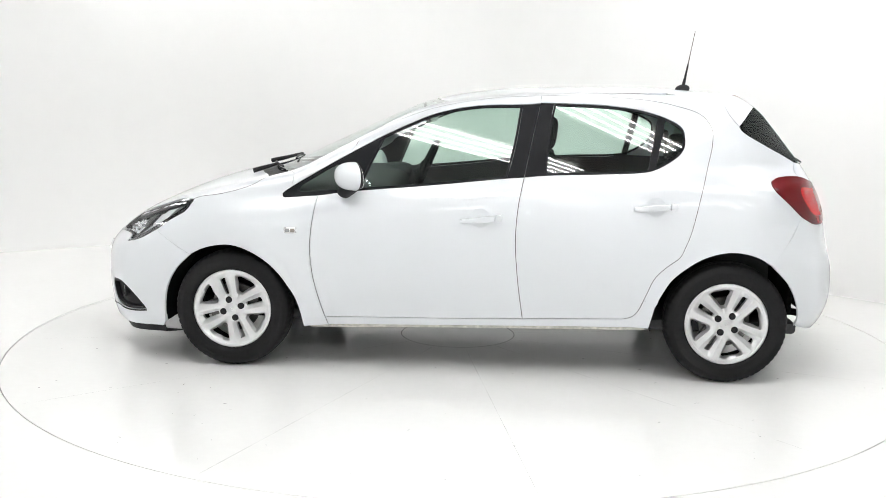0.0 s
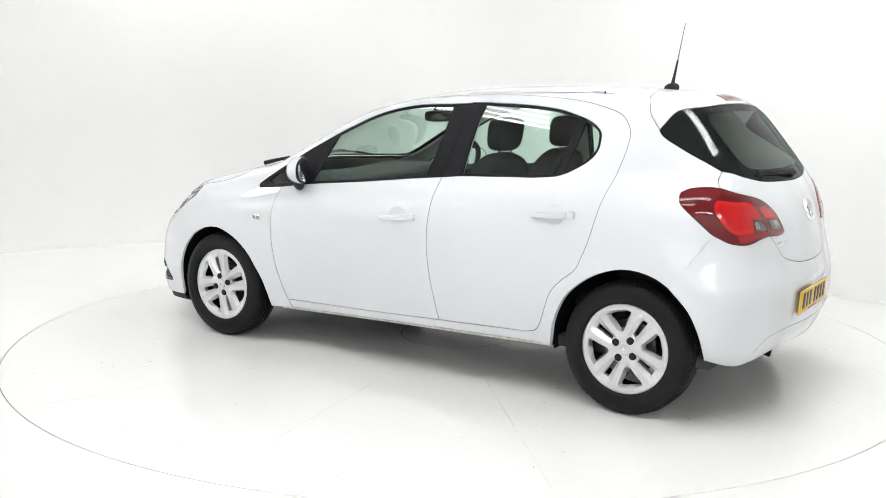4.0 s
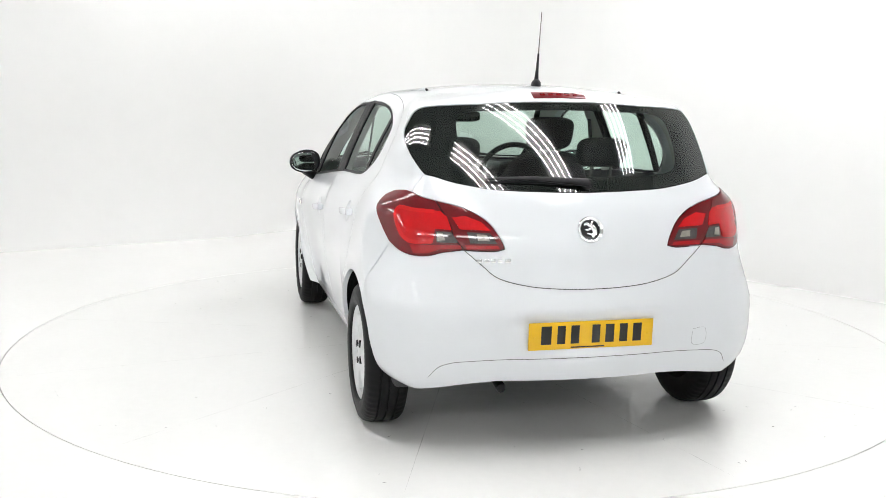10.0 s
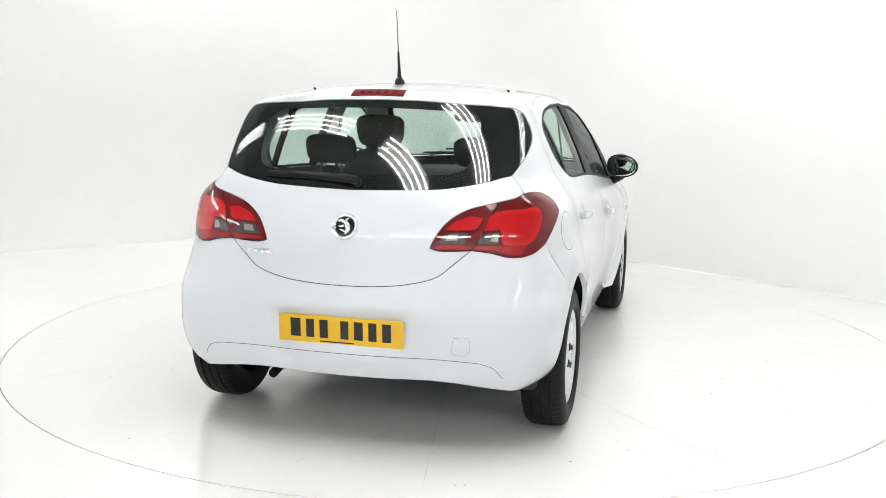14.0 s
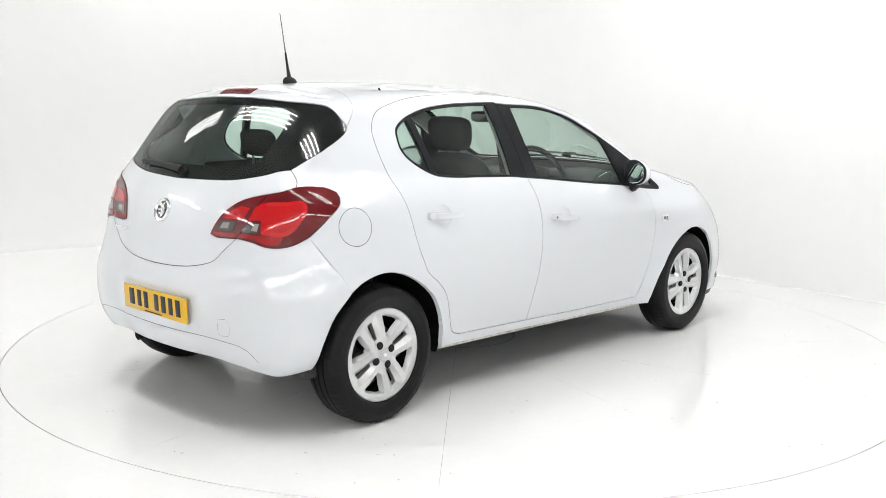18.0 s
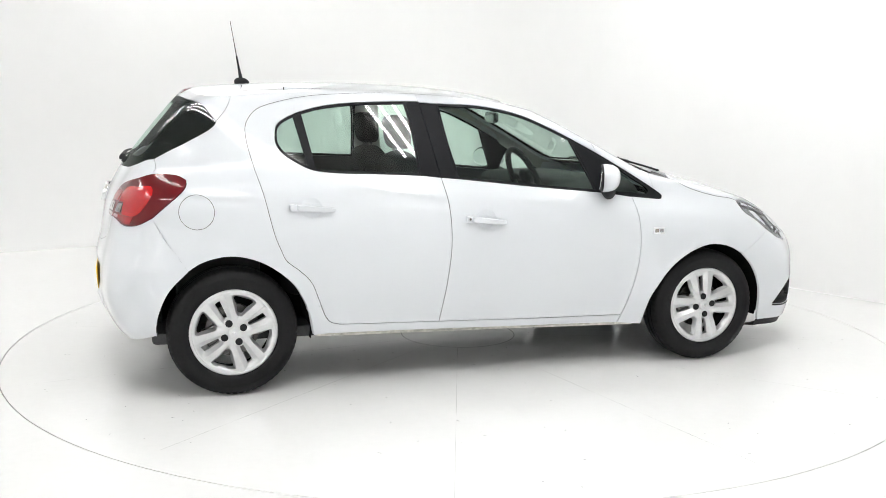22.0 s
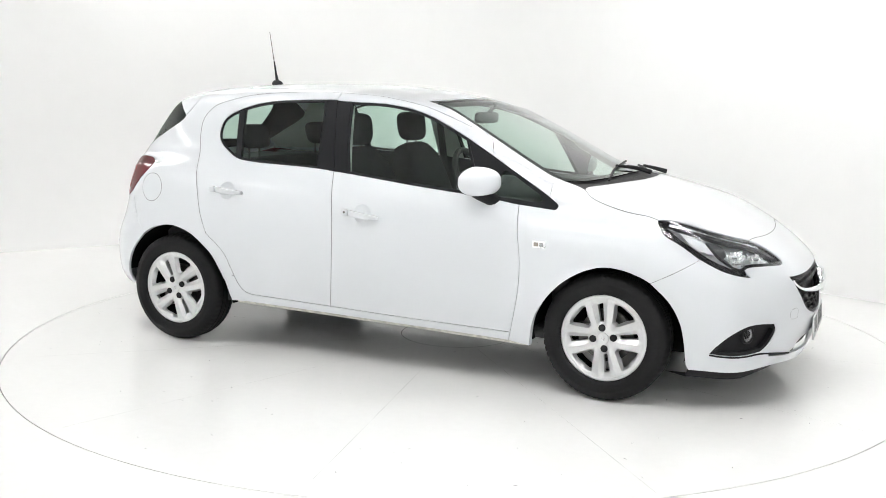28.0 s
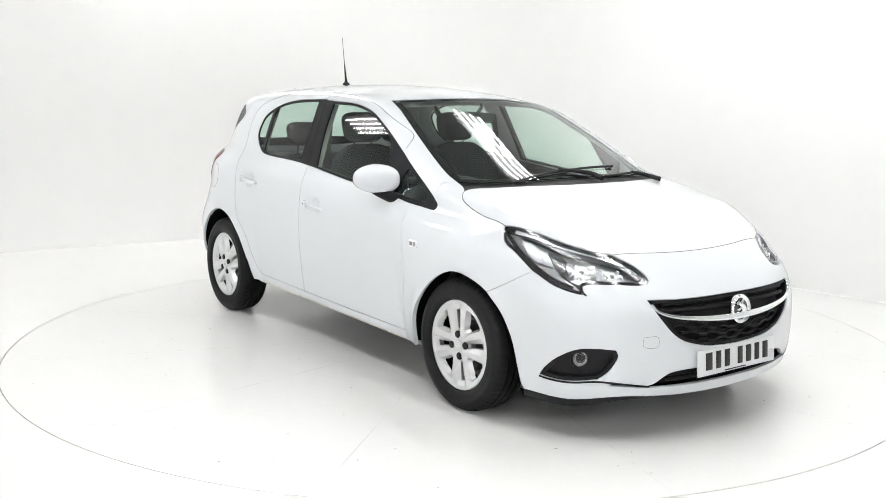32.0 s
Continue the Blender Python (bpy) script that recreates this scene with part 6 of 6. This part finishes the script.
    part("stalk", rod([(0.43, -0.26, 0.95), (0.42, -0.18, 0.965)], 0.008, 8), PLASTIC, sw)

    # inside mirror
    rv = part("inside_mirror", pillow(0.31, -0.015, 1.288, 0.018, 0.122, 0.033, 0.5, 0.45, 32, 12, lambda p: (p[0] + 0.12 * p[1], p[1], p[2])), BLACK_GLOSS, car, "black inside mirror")
    part("mirror_arm", rod([(0.315, 0, 1.315), (0.345, 0, 1.345), (0.35, 0, 1.365)], 0.011, 8), PLASTIC, rv)
    part("sticker", lathe([(0.0, 0.0), (0.022, 0.0)], 20, "z", centre=(0.0, 0, 0)), LIGHT_TRIM, rv).matrix_basis = pose(0.255, -0.40, 1.352, 0, 25, 0)

    # front seats
    def seat(y):
        s = empty("front_seat")
        s.parent = car
        part("cushion", pillow(0.02, y, 0.47, 0.27, 0.25, 0.10, 0.5, 0.4, 36, 18, lambda p: (p[0], p[1], p[2] + 0.12 * p[0] + 0.4 * p[1] ** 2)), CLOTH, s)
        lean = math.radians(20)

        def back(p):
            x, yy, z = p
            yy *= 1.0 - 0.22 * max(z / 0.34, 0) ** 2
            x = x + 0.35 * yy * yy
            return (x * math.cos(lean) - z * math.sin(lean), yy, z * math.cos(lean) + x * math.sin(lean))
        part("backrest", pillow(-0.245, y, 0.785, 0.085, 0.255, 0.345, 0.5, 0.42, 36, 22, back), CLOTH, s)
        head = part("headrest", pillow(-0.345, y, 1.215, 0.058, 0.128, 0.088, 0.55, 0.6, 36, 20, lambda p: (p[0] - 0.12 * p[2], p[1] * (1 + 0.9 * p[2]), p[2])), CLOTH, s)
        for d in (-0.06, 0.06):
            part("headrest_post", rod([(-0.335, y + d, 1.03), (-0.350, y + d, 1.17)], 0.007, 10), STEEL, s)
        part("seat_base", box(-0.22, 0.25, y - 0.22, y + 0.22, 0.29, 0.39, 0.03), TRIM, s)
        return s
    for y in (0.345, -0.345):
        seat(y)
    # rear bench
    bench = empty("rear_seat")
    bench.parent = car
    part("cushion", pillow(-0.72, 0, 0.50, 0.27, 0.64, 0.11, 0.45, 0.3, 48, 18), CLOTH, bench)
    lean = math.radians(18)
    part("backrest", pillow(-0.985, 0, 0.755, 0.075, 0.62, 0.285, 0.4, 0.25, 56, 20, lambda p: (p[0] * math.cos(lean) - p[2] * math.sin(lean), p[1], p[2] * math.cos(lean))), CLOTH, bench)
    for y in (-0.36, 0.36):
        part("headrest", pillow(-1.03, y, 1.155, 0.045, 0.120, 0.070, 0.55, 0.5, 32, 18, lambda p: (p[0] - 0.25 * p[2], p[1], p[2])), CLOTH, bench)
        for d in (-0.05, 0.05):
            part("headrest_post", rod([(-1.03, y + d, 1.00), (-1.03, y + d, 1.12)], 0.006, 8), STEEL, bench)
    # belts on the middle pillars
    for s in (1, -1):
        part("seat_belt", sheet([(-0.024, 0), (0.024, 0), (0.024, 0.52), (-0.024, 0.52)], 0.0015, (-0.235, 0.665 * s, 0.78), (1, 0, 0), (-0.08, -0.13 * s, 0.985)), TRIM, car)


build_cabin()


# ---- joints and marks on the platform and floor ----
def build_marks():
    bm = bmesh.new()
    rnd = random.Random(4)
    ring_line(0.335, 0.004, 0.0008, 72, bm)
    part("hub_joint", bm, SEAM, turntable)
    for k in range(12):
        a = math.radians(11 + 30 * k)
        bm = bmesh.new()
        d, n = Vector((math.cos(a), math.sin(a), 0)), Vector((-math.sin(a), math.cos(a), 0))
        rows, r = [], 0.345
        while r < RIM - 0.02:                      # worn joint of uneven width
            w = rnd.choice((0.0002, 0.0004, 0.0008, 0.0013))
            rows.append([bm.verts.new(d * r + n * s * w + Vector((0, 0, 0.0007))) for s in (-1, 1)])
            r += rnd.uniform(0.03, 0.16)
        for e, f in zip(rows, rows[1:]):
            bm.faces.new((e[0], f[0], f[1], e[1]))
        part("deck_joint", bm, FAINT, turntable)
    bm = bmesh.new()
    for i in range(150):                           # scuffs and chips
        a, r = rnd.uniform(0, 2 * math.pi), 2.4 * math.sqrt(rnd.random())
        c = Vector((r * math.cos(a), r * math.sin(a), 0.0007))
        t = rnd.uniform(0, math.pi)
        l, w = rnd.uniform(0.003, 0.014), rnd.uniform(0.0008, 0.003)
        d, n = Vector((math.cos(t), math.sin(t), 0)) * l, Vector((-math.sin(t), math.cos(t), 0)) * w
        bm.faces.new([bm.verts.new(c + v) for v in (-d, -n, d * 0.7, n)])
    tagged(part("scuff_marks", bm, SEAM, turntable), kind="stuff")


build_marks()


# ---- what turns: the platform and the car on it ----
def motions():
    rows = []
    for i in range(17):
        t = 2.0 * i
        rows.append((t, pose(0, 0, 0, 0, 0, TURN_START + TURN_RATE * t)))
    walk(turntable, [(t, pose(0, DECK_Y, 0) @ m) for t, m in rows])
    walk(car, [(t, m @ pose(-PIVOT[0], -PIVOT[1], 0)) for t, m in rows])


motions()
